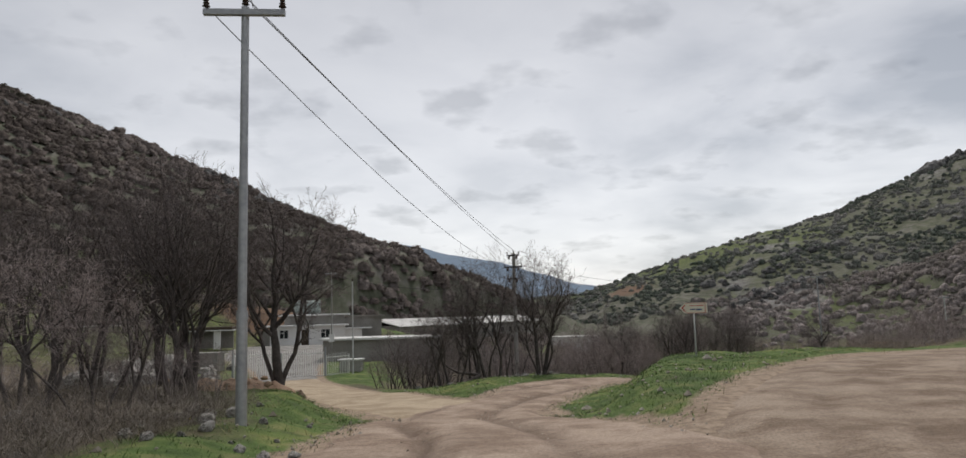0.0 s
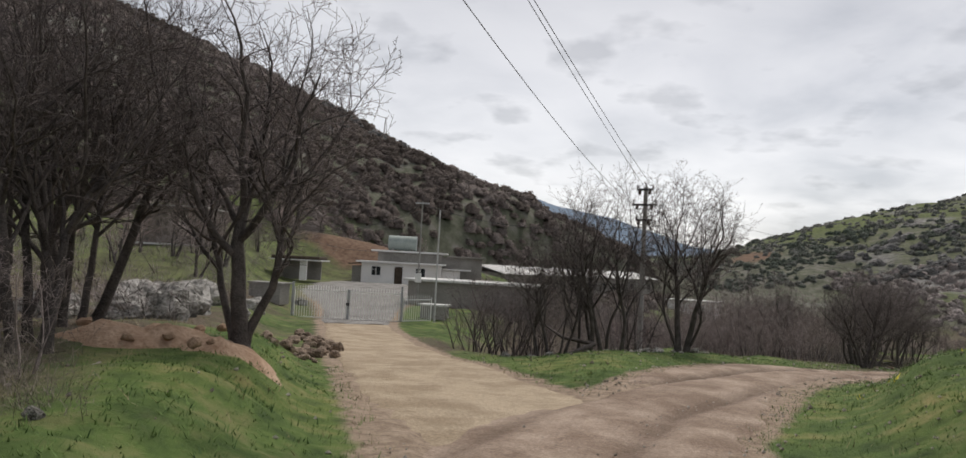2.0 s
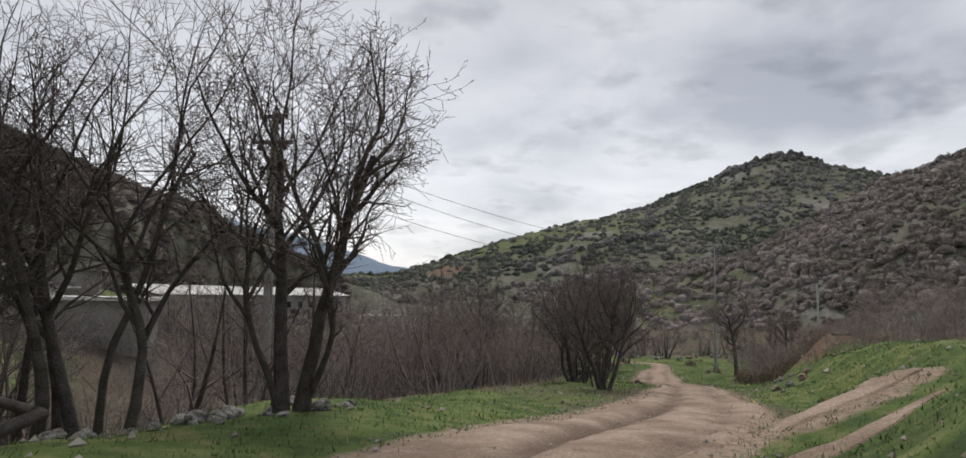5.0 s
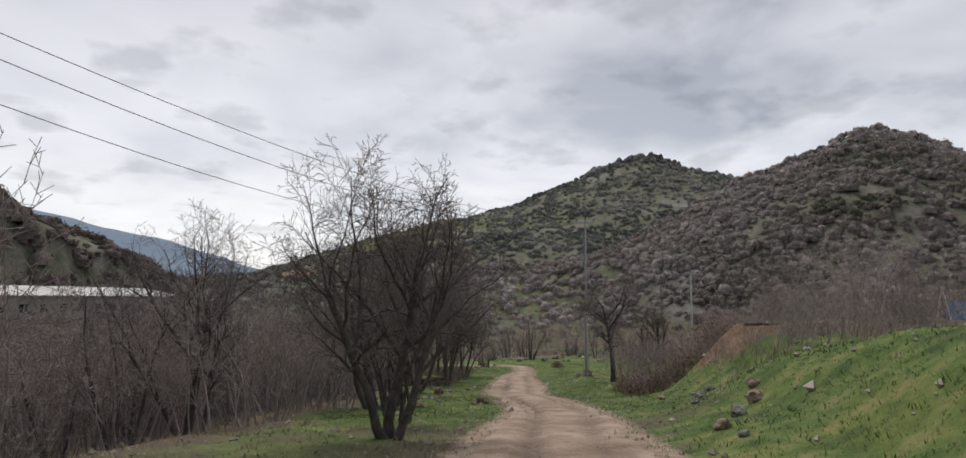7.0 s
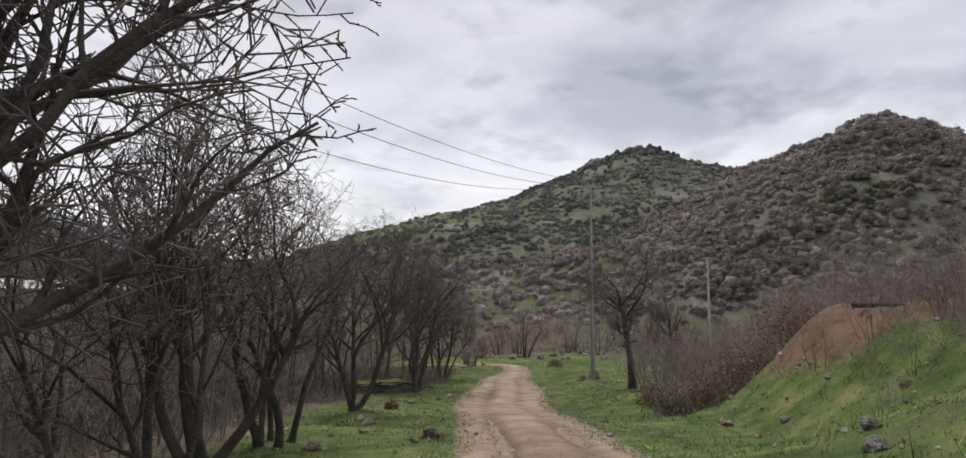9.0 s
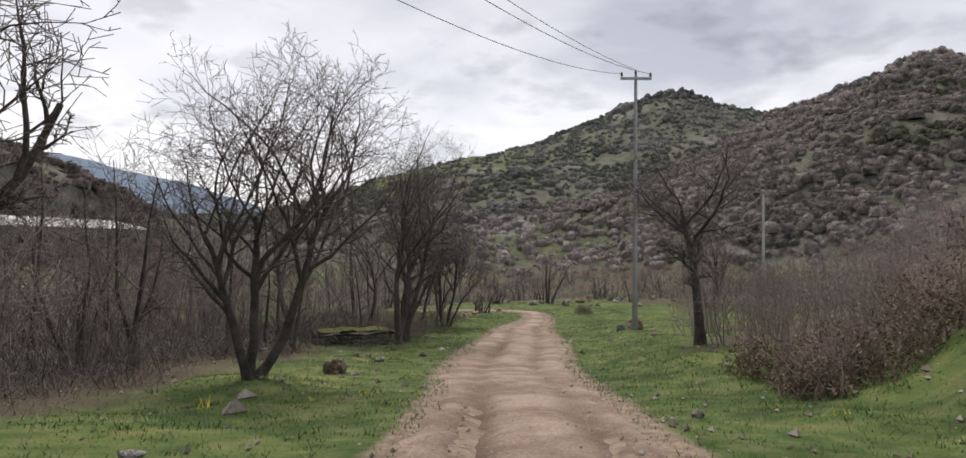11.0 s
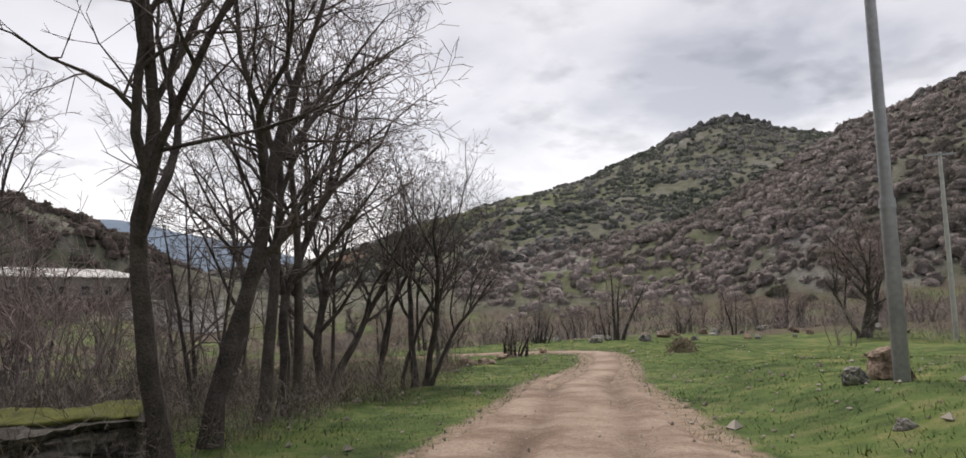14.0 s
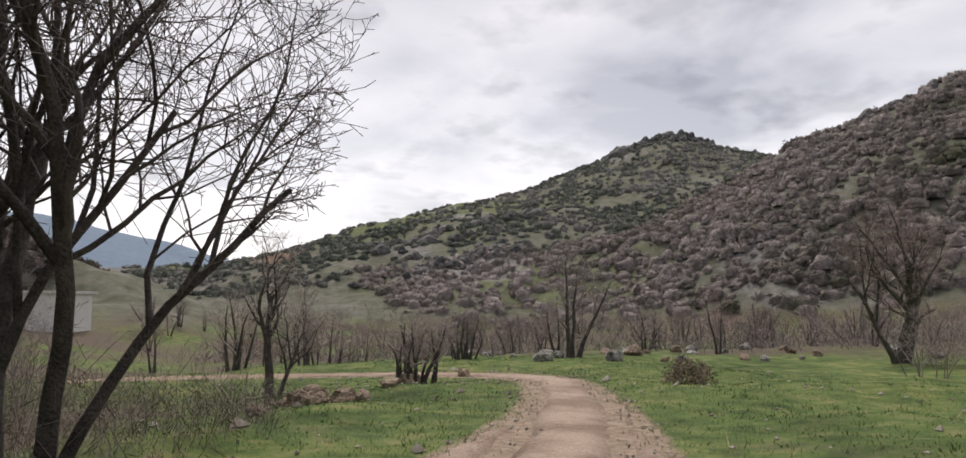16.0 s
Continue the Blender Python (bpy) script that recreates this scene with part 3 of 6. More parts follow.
def land(x, y, cover=False):
    """The ground's height, and on demand how it is covered."""
    x, y = np.atleast_1d(np.asarray(x, float)), np.atleast_1d(np.asarray(y, float))
    num = den = 0.0
    info = {}
    for k in LINES:
        d, side, z, w = nearest(k, x, y)
        info[k] = (d, side, z, w)
        reach = np.maximum(d - (w if k in ("track", "road", "drive", "spur") else 0), 0)
        wt = 1 / (reach ** 2 + 0.35) ** 1.6 * {"creek": 0.7, "spur": 0.5, "left": 0.8, "wedge": 0.6, "lawn": 0.6}.get(k, 1.0)
        num, den = num + wt * z, den + wt
    base = num / den
    td, ts, tz, tw = info["track"]
    off = td * ts
    # a grassed bank on the outer side of the bend, an earth bank under the road farther on
    left_bank = smooth_step(1.6, 3.4, -off) * (1 - smooth_step(5.4, 8.5, -off)) * smooth_step(25, 30, y) * (1 - smooth_step(40, 46, y))
    right_bank = smooth_step(4.4, 8.6, off) * (1 - smooth_step(12, 19, off)) * smooth_step(50, 56.5, y) * (1 - smooth_step(59.4, 63.5, y))
    shoulder = smooth_step(2.0, 4.5, off) * (1 - smooth_step(7, 12, off)) * smooth_step(62, 67, y) * (1 - smooth_step(83, 90, y))
    verge_rise = smooth_step(2.4, 5.0, off) * (1 - smooth_step(8, 12, off)) * smooth_step(21, 26, y) * (1 - smooth_step(44, 52, y))
    low_bank = smooth_step(1.5, 3.2, off) * (1 - smooth_step(8, 12, off)) * smooth_step(42, 46, y) * (1 - smooth_step(52, 56, y))
    base = base + 0.12 * left_bank + right_bank * np.maximum(1.3 - base, 0) + 0.4 * shoulder + 0.12 * verge_rise + 0.32 * low_bank
    on_road = np.minimum.reduce([np.maximum(info[k][0] - info[k][3], 0) for k in ("track", "road", "drive", "spur")])
    inside = np.maximum.reduce([info[k][3] - info[k][0] for k in ("track", "road", "drive")])
    rough = smooth_step(0.2, 4, on_road)
    base = base + rough * (0.13 * fractal(x * 0.45, y * 0.45, 3, 5) + 0.02 * fractal(x * 1.4, y * 1.4, 2, 8))
    base = base + right_bank * (0.22 * fractal(x * 0.6, y * 0.6, 4, 41) + 0.05 * fractal(x * 2.2, y * 2.2, 2, 43))
    # earth cut behind the house
    cut = np.exp(-(((x + 33) / 17) ** 2 + ((y - 101) / 6.5) ** 2))
    base = base + 3.6 * cut
    n1, n2 = fractal(x / 46, y / 46, 5, 21), fractal(x / 13, y / 13, 4, 33)
    lr = ridge(LEFT_RIDGE, x, y) - 7.0 + 3.0 * n1 + 1.5 * n2
    rr = ridge(RIGHT_RIDGE, x, y) - 6.6 + 2.0 * n1 + 1.2 * n2
    nr = ridge(NEAR_RIDGE, x, y) - 4.2 + 3.0 * n1 + 1.4 * n2
    fr = ridge(FAR_RIDGE, x, y) + 14 * fractal(x / 260, y / 260, 5, 51)
    hills = np.maximum(np.maximum(lr, rr), np.maximum(nr, fr))
    # the level ground on which the long farm building stands
    along = np.clip(((x + 26) * 27 + (y - 138) * 48) / (27 ** 2 + 48 ** 2), -0.1, 1.1)
    stead = 1 - smooth_step(11, 22, np.hypot(x + 26 - 27 * along, y - 138 - 48 * along))
    hills = hills - stead * np.maximum(hills + 3.0, 0)
    z = soft_max(base, hills, 3.0)
    if not cover:
        return z
    z = z - 0.24 * smooth_step(0.3, 0.95, inside)
    dist = np.hypot(x - 12, y - 40)
    hill = smooth_step(0.0, 6.0, hills - base + 2.0)
    patch = fractal(x * 0.16, y * 0.16, 4, 77)
    verge = np.exp(-((np.abs(off) - 4.0) / 4.2) ** 2)
    grass = 0.34 + 0.52 * verge + 0.30 * patch
    field = smooth_step(2.0, 5.0, off) * smooth_step(66, 74, y) * (1 - smooth_step(100, 118, y)) * (1 - smooth_step(25, 40, off))
    bank = smooth_step(2.0, 4.0, off) * (1 - smooth_step(14, 22, off)) * smooth_step(20, 25, y) * (1 - smooth_step(46, 52, y))
    grass = grass + 0.40 * field + 0.42 * bank - 0.8 * right_bank * smooth_step(3.0, 5.0, off) + 0.6 * (right_bank + 0.6) * (patch - 0.1) * smooth_step(48, 53, y) * (1 - smooth_step(68, 74, y)) * smooth_step(2.5, 4, off)
    grass = grass + 0.13 * smooth_step(86, 100, y) + 0.38 * np.exp(-((info["drive"][0] - info["drive"][3] - 1.5) / 2.5) ** 2) * smooth_step(22, 27, y) * (1 - smooth_step(56, 64, y))
    grass = grass - 0.9 * np.exp(-(((x + 5.6) / 2.4) ** 2 + ((y - 9.5) / 4.5) ** 2)) - 0.3 * smooth_step(4.8, 7, off) * smooth_step(64, 70, y) * (1 - smooth_step(80, 86, y))
    grass = grass - 0.42 * smooth_step(4.5, 7.5, -off) * smooth_step(34, 42, y) * (1 - smooth_step(88, 100, y)) * smooth_step(-8, -3, x)
    grass = np.where(on_road < 0.12, 0.15, grass) * (1 - 0.25 * smooth_step(8, 22, x - 40))
    green = np.exp(-(((x + 46) / 26) ** 2 + ((y - 116) / 18) ** 2))
    green = np.maximum(green, 0.62 * smooth_step(-16, -26, x) * smooth_step(40, 60, y) * (1 - smooth_step(100, 120, y)))
    green = np.maximum(green, 0.55 * np.exp(-(((x - 96) / 30) ** 2 + ((y - 238) / 40) ** 2)))
    green = np.maximum(green, 0.5 * smooth_step(300, 400, y) * (1 - smooth_step(120, 190, x)) * smooth_step(-20, 20, x))
    green = green + hill * (0.12 + 0.2 * smooth_step(240, 310, y) * smooth_step(30, 90, x))
    crag = fractal(x / 30, y / 30, 4, 91)
    rock = 0.2 + 0.38 * crag
    rock = np.maximum(rock, 0.95 * np.exp(-(((x + 62) / 34) ** 2 + ((y - 236) / 22) ** 2)))
    rock = np.maximum(rock, 0.95 * np.exp(-(((x - 92) / 20) ** 2 + ((y - 262) / 26) ** 2)))
    rock = rock * hill
    soil = np.maximum(1.05 * np.exp(-(((x + 30) / 13) ** 2 + ((y - 98) / 5.0) ** 2)), 0.75 * np.exp(-(((x - 50) / 15) ** 2 + ((y - 330) / 20) ** 2)))
    soil = np.maximum(soil, 1.15 * right_bank * smooth_step(4.6, 6.0, off) * (1 - smooth_step(9, 11.5, off)) * smooth_step(54.5, 57, y))
    # how much of the painted blue haze the ground takes, rising with y
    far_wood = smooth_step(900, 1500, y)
    dust = 0.95 * (1 - smooth_step(0.1, 0.75, on_road)) * (1 - hill)
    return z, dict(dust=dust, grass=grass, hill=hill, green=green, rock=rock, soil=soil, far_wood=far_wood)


def spacing(start, stop, fine, low, high, growth, most):
    """Grid lines, fine between start and stop, and wider and wider out to low and high."""
    mid = np.arange(start, stop + fine, fine)
    up, down, s = [mid[-1]], [mid[0]], fine
    while up[-1] < high:
        s = min(s * growth, max(most, (up[-1] - stop) * 0.035))
        up.append(up[-1] + s)
    s = fine
    while down[-1] > low:
        s = min(s * growth, max(most, (start - down[-1]) * 0.035))
        down.append(down[-1] - s)
    return np.concatenate([down[:0:-1], mid, up[1:]])


gx, gy = spacing(-10, 42, 0.4, -2700, 2700, 1.06, 4.5), spacing(1, 102, 0.4, -420, 2700, 1.06, 4.5)
X, Y = np.meshgrid(gx, gy)
height, cov = land(X.ravel(), Y.ravel(), cover=True)
nx, ny = len(gx), len(gy)
idx = np.arange(nx * ny).reshape(ny, nx)
quads = np.stack([idx[:-1, :-1], idx[:-1, 1:], idx[1:, 1:], idx[1:, :-1]], -1).reshape(-1, 4)
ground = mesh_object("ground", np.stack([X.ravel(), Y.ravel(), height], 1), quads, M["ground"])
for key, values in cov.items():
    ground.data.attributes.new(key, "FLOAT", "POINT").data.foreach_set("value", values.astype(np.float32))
tagged(ground, "green valley floor rising to brown scrubby limestone hills", "ground", kind="structure")


surface = height.reshape(ny, nx)


def ground_z(x, y):
    """The ground sheet's height at a place."""
    i, j = int(np.searchsorted(gx, x)) - 1, int(np.searchsorted(gy, y)) - 1
    u, v = (x - gx[i]) / (gx[i + 1] - gx[i]), (y - gy[j]) / (gy[j + 1] - gy[j])
    return float((surface[j, i] * (1 - u) + surface[j, i + 1] * u) * (1 - v) + (surface[j + 1, i] * (1 - u) + surface[j + 1, i + 1] * u) * v)


def ribbon(name, line, mat, label, ruts=(), lift=0.03, across=25, step=0.3, ragged=0.35, lump=0.035, tuck=0.0):
    """A road surface draped over the ground; its edges wander and dip below the turf."""
    p = dense(line, step)
    tang = np.gradient(p[:, :2], axis=0)
    tang /= np.linalg.norm(tang, axis=1)[:, None]
    right = np.stack([tang[:, 1], -tang[:, 0]], 1)
    run = np.concatenate([[0], np.cumsum(np.linalg.norm(np.diff(p[:, :2], axis=0), axis=1))])
    u = np.linspace(-1, 1, across)
    wide = p[:, 3] + np.minimum(0.3, p[:, 3] * 0.4)
    fray = np.minimum(ragged * 0.4, 0.2 / wide)
    edge_l, edge_r = 1 + fray * fractal(run * 0.5, run * 0 + 3, 4, 61, 0.7), 1 + fray * fractal(run * 0.5, run * 0 + 9, 4, 67, 0.7)
    off = np.where(u[None] < 0, u[None] * edge_l[:, None], u[None] * edge_r[:, None]) * wide[:, None]
    x, y = p[:, 0, None] + right[:, 0, None] * off, p[:, 1, None] + right[:, 1, None] * off
    z = land(x.ravel(), y.ravel()).reshape(x.shape)
    drop = smooth_step(0.72, 1.0, np.abs(u))[None] * 0.10
    groove = np.zeros_like(x)
    for centre, half, depth in ruts:
        if callable(centre):                  # a rut that drifts across the track on its way
            place, k = centre(p[:, 1]) + 0.05 * wave(run * 0.4, run * 0 + half * 70, 5), half * 40
        else:
            place, k = centre + 0.14 * wave(run * 0.12, run * 0 + centre * 7, 5), centre
        groove += depth * np.exp(-((off - place[:, None]) / half) ** 2) * (0.65 + 0.35 * wave(run * 0.3, run * 0 + k, 4))[:, None]
    z = z + lift - drop - 0.11 * groove + lump * fractal(x * 1.7, y * 1.7, 3, 15) * (1 - np.abs(u) ** 4)[None]
    if tuck:                                  # the start lies under the road it leaves
        z = z - 0.16 * (1 - smooth_step(0.0, tuck, run))[:, None]
    k, w = x.shape
    ids = np.arange(k * w).reshape(k, w)
    f = np.stack([ids[:-1, :-1], ids[:-1, 1:], ids[1:, 1:], ids[1:, :-1]], -1).reshape(-1, 4)
    ob = mesh_object(name, np.stack([x.ravel(), y.ravel(), z.ravel()], 1), f, mat)
    uvs = np.stack([np.repeat(run, w), off.ravel()], 1)
    ob.data.uv_layers.new(name="along").data.foreach_set("uv", uvs[f.ravel()].astype(np.float32).ravel())
    ob.data.attributes.new("rut", "FLOAT", "POINT").data.foreach_set("value", np.clip(groove * 0.85, 0, 0.9).astype(np.float32).ravel())
    return tagged(ob, label, "road", kind="structure")


RUT_LEFT = ((0, 12, 17, 23, 25.5, 29, 34, 38, 46, 60), (-0.6, -1.0, -1.35, -1.5, -1.2, -0.4, -0.4, -0.5, -0.5, -0.62))
RUT_RIGHT = ((0, 12, 18, 23, 25, 29, 34, 38, 43, 60), (1.0, 0.75, 0.45, 0.3, 0.7, 1.35, 1.15, 0.9, 0.6, 0.65))
ribbon("main_road", ROAD, M["road"], "wide pale brown dirt road, packed and rutted by wheels", ruts=((-3.2, 0.25, 0.5), (-2.2, 0.3, 0.35), (-0.7, 0.3, 0.55), (1.0, 0.3, 0.5), (2.7, 0.3, 0.4)), lift=0.035, across=33, lump=0.02)
ribbon("driveway", DRIVE[:5], M["drive"], "smooth sandy driveway leading to the white gate", lift=0.025, across=25, tuck=5.0, ragged=0.16, lump=0.012)
ribbon("yard", DRIVE[4:], M["yard"], "grey gravel yard behind the gate", lift=0.045, across=25)
ribbon("dirt_track", TRACK[1:-1], M["track"], "narrow brown dirt track with two wheel ruts", ruts=((lambda v: np.interp(v, *RUT_LEFT), 0.2, 1.2), (lambda v: np.interp(v, *RUT_RIGHT), 0.22, 0.85)), lift=0.045, lump=0.014, ragged=0.3)
ribbon("wheel_rut", SPUR, M["track"], "bare wheel rut climbing the grass bank", lift=0.035, across=9, lump=0.008, tuck=1.8)
ribbon("wheel_rut", SPUR_B, M["track"], "bare wheel rut climbing the grass bank", lift=0.035, across=9, lump=0.008, tuck=1.8)

# ---- bare trees ----


def tubes(polys):
    """Vertices and quads of tapered tubes along many polylines: a list of (points, radii, sides)."""
    groups = {}
    for pts, rad, sides in polys:
        groups.setdefault((len(pts), sides), []).append((pts, rad))
    V, F, base = [], [], 0
    for (n, sides), items in groups.items():
        P, R = np.array([[tuple(q) for q in i[0]] for i in items], float), np.array([i[1] for i in items], float)
        T = np.gradient(P, axis=1)
        T /= np.linalg.norm(T, axis=2, keepdims=True) + 1e-9
        U = np.cross(T, np.array([0.83, 0.31, 0.12]))
        U /= np.linalg.norm(U, axis=2, keepdims=True) + 1e-9
        W = np.cross(T, U)
        a = np.arange(sides) * 2 * math.pi / sides
        ring = P[:, :, None] + R[:, :, None, None] * (np.cos(a)[:, None] * U[:, :, None] + np.sin(a)[:, None] * W[:, :, None])
        ids = base + np.arange(len(items) * n * sides).reshape(len(items), n, sides)
        nxt = np.roll(ids, -1, axis=2)
        V.append(ring.reshape(-1, 3))
        F.append(np.stack([ids[:, :-1], nxt[:, :-1], nxt[:, 1:], ids[:, 1:]], -1).reshape(-1, 4))
        base += ids.size
    return np.concatenate(V), np.concatenate(F)


def reach(q, d, dome):
    """How far a shoot can run before it leaves the crown's rounded outline."""
    c, r = dome
    p, v = [(q[i] - c[i]) / r[i] for i in range(3)], [d[i] / r[i] for i in range(3)]
    A, B, C = sum(k * k for k in v), sum(m * k for m, k in zip(p, v)), sum(k * k for k in p) - 1
    disc = B * B - A * C
    return max(0.0, (-B + math.sqrt(disc)) / A) if disc > 0 else 0.0


def grow(rng, p, d, length, r0, level, spec, out, dome):
    """One branch and all that grows from it. spec: per level (segments, children, spread, length ratio, wobble, upward pull, sides)."""
    seg, kids, spread, ratio, wobble, pull, sides = spec[level]
    bushy = len(spec) == 4
    pts, rad, step = [p.copy()], [r0], length / seg
    last = level == len(spec) - 1
    for i in range(seg):
        d = d + Vector((rng.gauss(0, wobble), rng.gauss(0, wobble), rng.gauss(0, wobble * 0.7) + pull))
        d.normalize()
        p = p + d * step
        pts.append(p.copy())
        rad.append(max(0.0035, r0 * (1 - (0.84 if level or bushy else 0.6) * (i + 1) / seg)))
    out[level].append((pts, rad, sides))
    if last:
        return
    turn, first = rng.uniform(0, 6.28), ((0.26 if bushy else 0.42), 0.14, 0.1, 0.1)[level]
    for k in range(kids):
        f = min(first + (1 - first) * (k + rng.uniform(0.1, 0.9)) / kids, 0.995)
        j = int(f * seg)
        q = pts[j].lerp(pts[j + 1], f * seg - j)
        here = rad[j] + (rad[j + 1] - rad[j]) * (f * seg - j)
        axis = (pts[j + 1] - pts[j]).normalized()
        turn += 2.4 + rng.uniform(-0.5, 0.5)
        side = axis.orthogonal()
        side.rotate(Matrix.Rotation(turn, 3, axis))
        ang = radians(spread * rng.uniform(0.65, 1.3) * (1.15 - 0.4 * f))
        nd = axis * math.cos(ang) + side * math.sin(ang)
        room = reach(q, nd, dome)
        if level == 0:
            span = min(room * rng.uniform(0.82, 1.04), length * ratio * rng.uniform(0.9, 1.1))
            span = max(span, length * 0.12)
        else:
            span = min(length * ratio * rng.uniform(0.7, 1.25) * (1.15 - 0.5 * f), room * 1.15 + 0.12 * length)
        grow(rng, q, nd, span, max(0.0046, here * (rng.uniform(0.52, 0.72) if level else rng.uniform(0.55, 0.8))), level + 1, spec, out, dome)


def tree_spec(kind):
    """Branching by level, and the crown's half width for a height of one."""
    return {
        # a rounded crown of rising limbs
        "vase": ([(8, 8, 34, 1.4, 0.11, 0.02, 9), (9, 9, 38, 0.42, 0.15, 0.05, 5), (6, 6, 44, 0.5, 0.23, 0.05, 3), (3, 3, 46, 0.6, 0.28, 0.04, 3), (1, 0, 0, 0, 0.28, 0.04, 3)], 0.31),
        # spreading, crooked limbs
        "wide": ([(7, 14, 62, 1.4, 0.04, 0.0, 10), (8, 10, 46, 0.5, 0.2, 0.02, 5), (5, 8, 50, 0.5, 0.26, 0.02, 3), (3, 4, 50, 0.6, 0.28, 0.01, 3), (1, 0, 0, 0, 0.25, 0.0, 3)], 0.5),
        # a stem of a tall clump
        "stem": ([(9, 7, 30, 1.1, 0.10, 0.015, 8), (8, 8, 40, 0.42, 0.16, 0.05, 4), (5, 5, 44, 0.52, 0.24, 0.05, 3), (3, 2, 44, 0.6, 0.27, 0.03, 3), (1, 0, 0, 0, 0.25, 0.02, 3)], 0.34),
        # a stem of a shrub
        "shrub": ([(6, 5, 38, 0.5, 0.14, 0.03, 4), (3, 4, 44, 0.5, 0.2, 0.03, 3), (2, 3, 48, 0.6, 0.24, 0.02, 3), (1, 0, 0, 0, 0.2, 0.0, 3)], 0.6),
        # small far trees
        "far": ([(5, 7, 44, 0.6, 0.09, 0.03, 5), (4, 5, 42, 0.5, 0.16, 0.04, 3), (2, 4, 45, 0.6, 0.2, 0.02, 3), (1, 0, 0, 0, 0.2, 0.0, 3)], 0.48),
    }[kind]


def bare_tree(name, label, category, at, stems, kind, seed, twig="twig", group="", thick=1.0, sink=0.12, width=1.0, low=0.2):
    """A leafless tree. stems: (dx, dy, lean towards x, lean towards y, length, radius)."""
    rng = random.Random(seed)
    root = thing(name, Matrix.Translation((at[0], at[1], ground_z(*at))), label, category, group)
    (spec, half), crown = tree_spec(kind), []
    tall = max(q[4] for q in stems)
    mx, my = (sum(q[0] + q[2] * q[4] * 0.5 for q in stems) / len(stems), sum(q[1] + q[3] * q[4] * 0.5 for q in stems) / len(stems))
    half *= tall * width
    dome = ((mx, my, tall * (1.04 + low) / 2), (half, half, tall * (1.04 - low) / 2))
    for dx, dy, lx, ly, length, r in stems:
        out = [[] for _ in spec]
        grow(rng, Vector((dx, dy, -sink)), Vector((lx, ly, 1)).normalized(), length * (0.95 if len(spec) == 4 else 0.62), r * thick, 0, spec, out, dome)
        pts, rad, sides = out[0][0]
        rad[0] *= 1.35
        mesh_object("stem" if kind == "shrub" else "trunk", *tubes([(pts, rad, sides)]), M[twig if kind == "shrub" and r < 0.04 else "bark"], root)
        big, small = out[1], [q for lv in out[2:] for q in lv]
        if len(spec) > 4:
            small = [q for lv in out[3:] for q in lv]
            k = spec[1][1]
            for i, q in enumerate(big):           # each limb with the boughs that fork from it
                mesh_object("limb", *tubes([q] + out[2][i * k:(i + 1) * k]), M["bark"], root)
        crown.append((big, small))
    bushy = kind in ("shrub", "far")
    mesh_object("crown", *tubes([q for b, s in crown for q in (b + s if bushy else s)]), M[twig], root)
    return root


def fan(n, seed, spread, lean, length, r, jitter=0.25):
    """Stems that rise from one stool and lean outwards."""
    rng = random.Random(seed)
    out = []
    for i in range(n):
        a = 6.283 * (i + rng.uniform(-0.3, 0.3)) / n
        k = rng.uniform(0.35, 1.0)
        out.append((math.cos(a) * spread * k, math.sin(a) * spread * k, math.cos(a) * lean * k, math.sin(a) * lean * k,
                    length * rng.uniform(1 - jitter, 1 + jitter * 0.4), r * rng.uniform(0.65, 1.15)))
    return out


# trees near the driveway mouth
bare_tree("bare_tree", "dark leafless tree with a short forked trunk by the earth mound", "tree", (-5.45, 21.7), [(0, 0, 0.08, 0.0, 5.9, 0.15), (0.03, 0, 0.32, 0.1, 5.2, 0.085), (-0.05, 0, -0.2, 0.1, 5.2, 0.075)], "vase", 11, width=1.35)
bare_tree("bare_tree", "leafless tree with several dark leaning stems", "tree", (-7.2, 19.3), fan(5, 3, 0.5, 0.34, 5.4, 0.085), "stem", 12, width=1.2)
bare_tree("bare_tree", "leafless tree with dark stems among boulders", "tree", (-8.6, 21.6), fan(5, 4, 0.6, 0.3, 6.2, 0.10), "stem", 13, width=1.2)
bare_tree("bare_tree", "leafless tree with dark stems at the foot of the hill", "tree", (-11.6, 23.0), fan(4, 2, 0.6, 0.25, 6.4, 0.10), "stem", 18, width=1.2)
bare_tree("bare_tree", "leafless tree with dark stems among boulders", "tree", (-10.4, 18.4), fan(4, 1, 0.6, 0.3, 5.2, 0.09), "stem", 17, width=1.2)
bare_tree("bare_tree", "crooked grey leafless tree at the roadside", "tree", (-5.4, 12.6), fan(4, 5, 0.3, 0.5, 2.6, 0.04), "stem", 14, "twig_pale")
bare_tree("bare_tree", "crooked grey leafless tree at the roadside", "tree", (-7.8, 14.2), fan(4, 6, 0.4, 0.45, 3.6, 0.05), "stem", 15, "twig_pale")
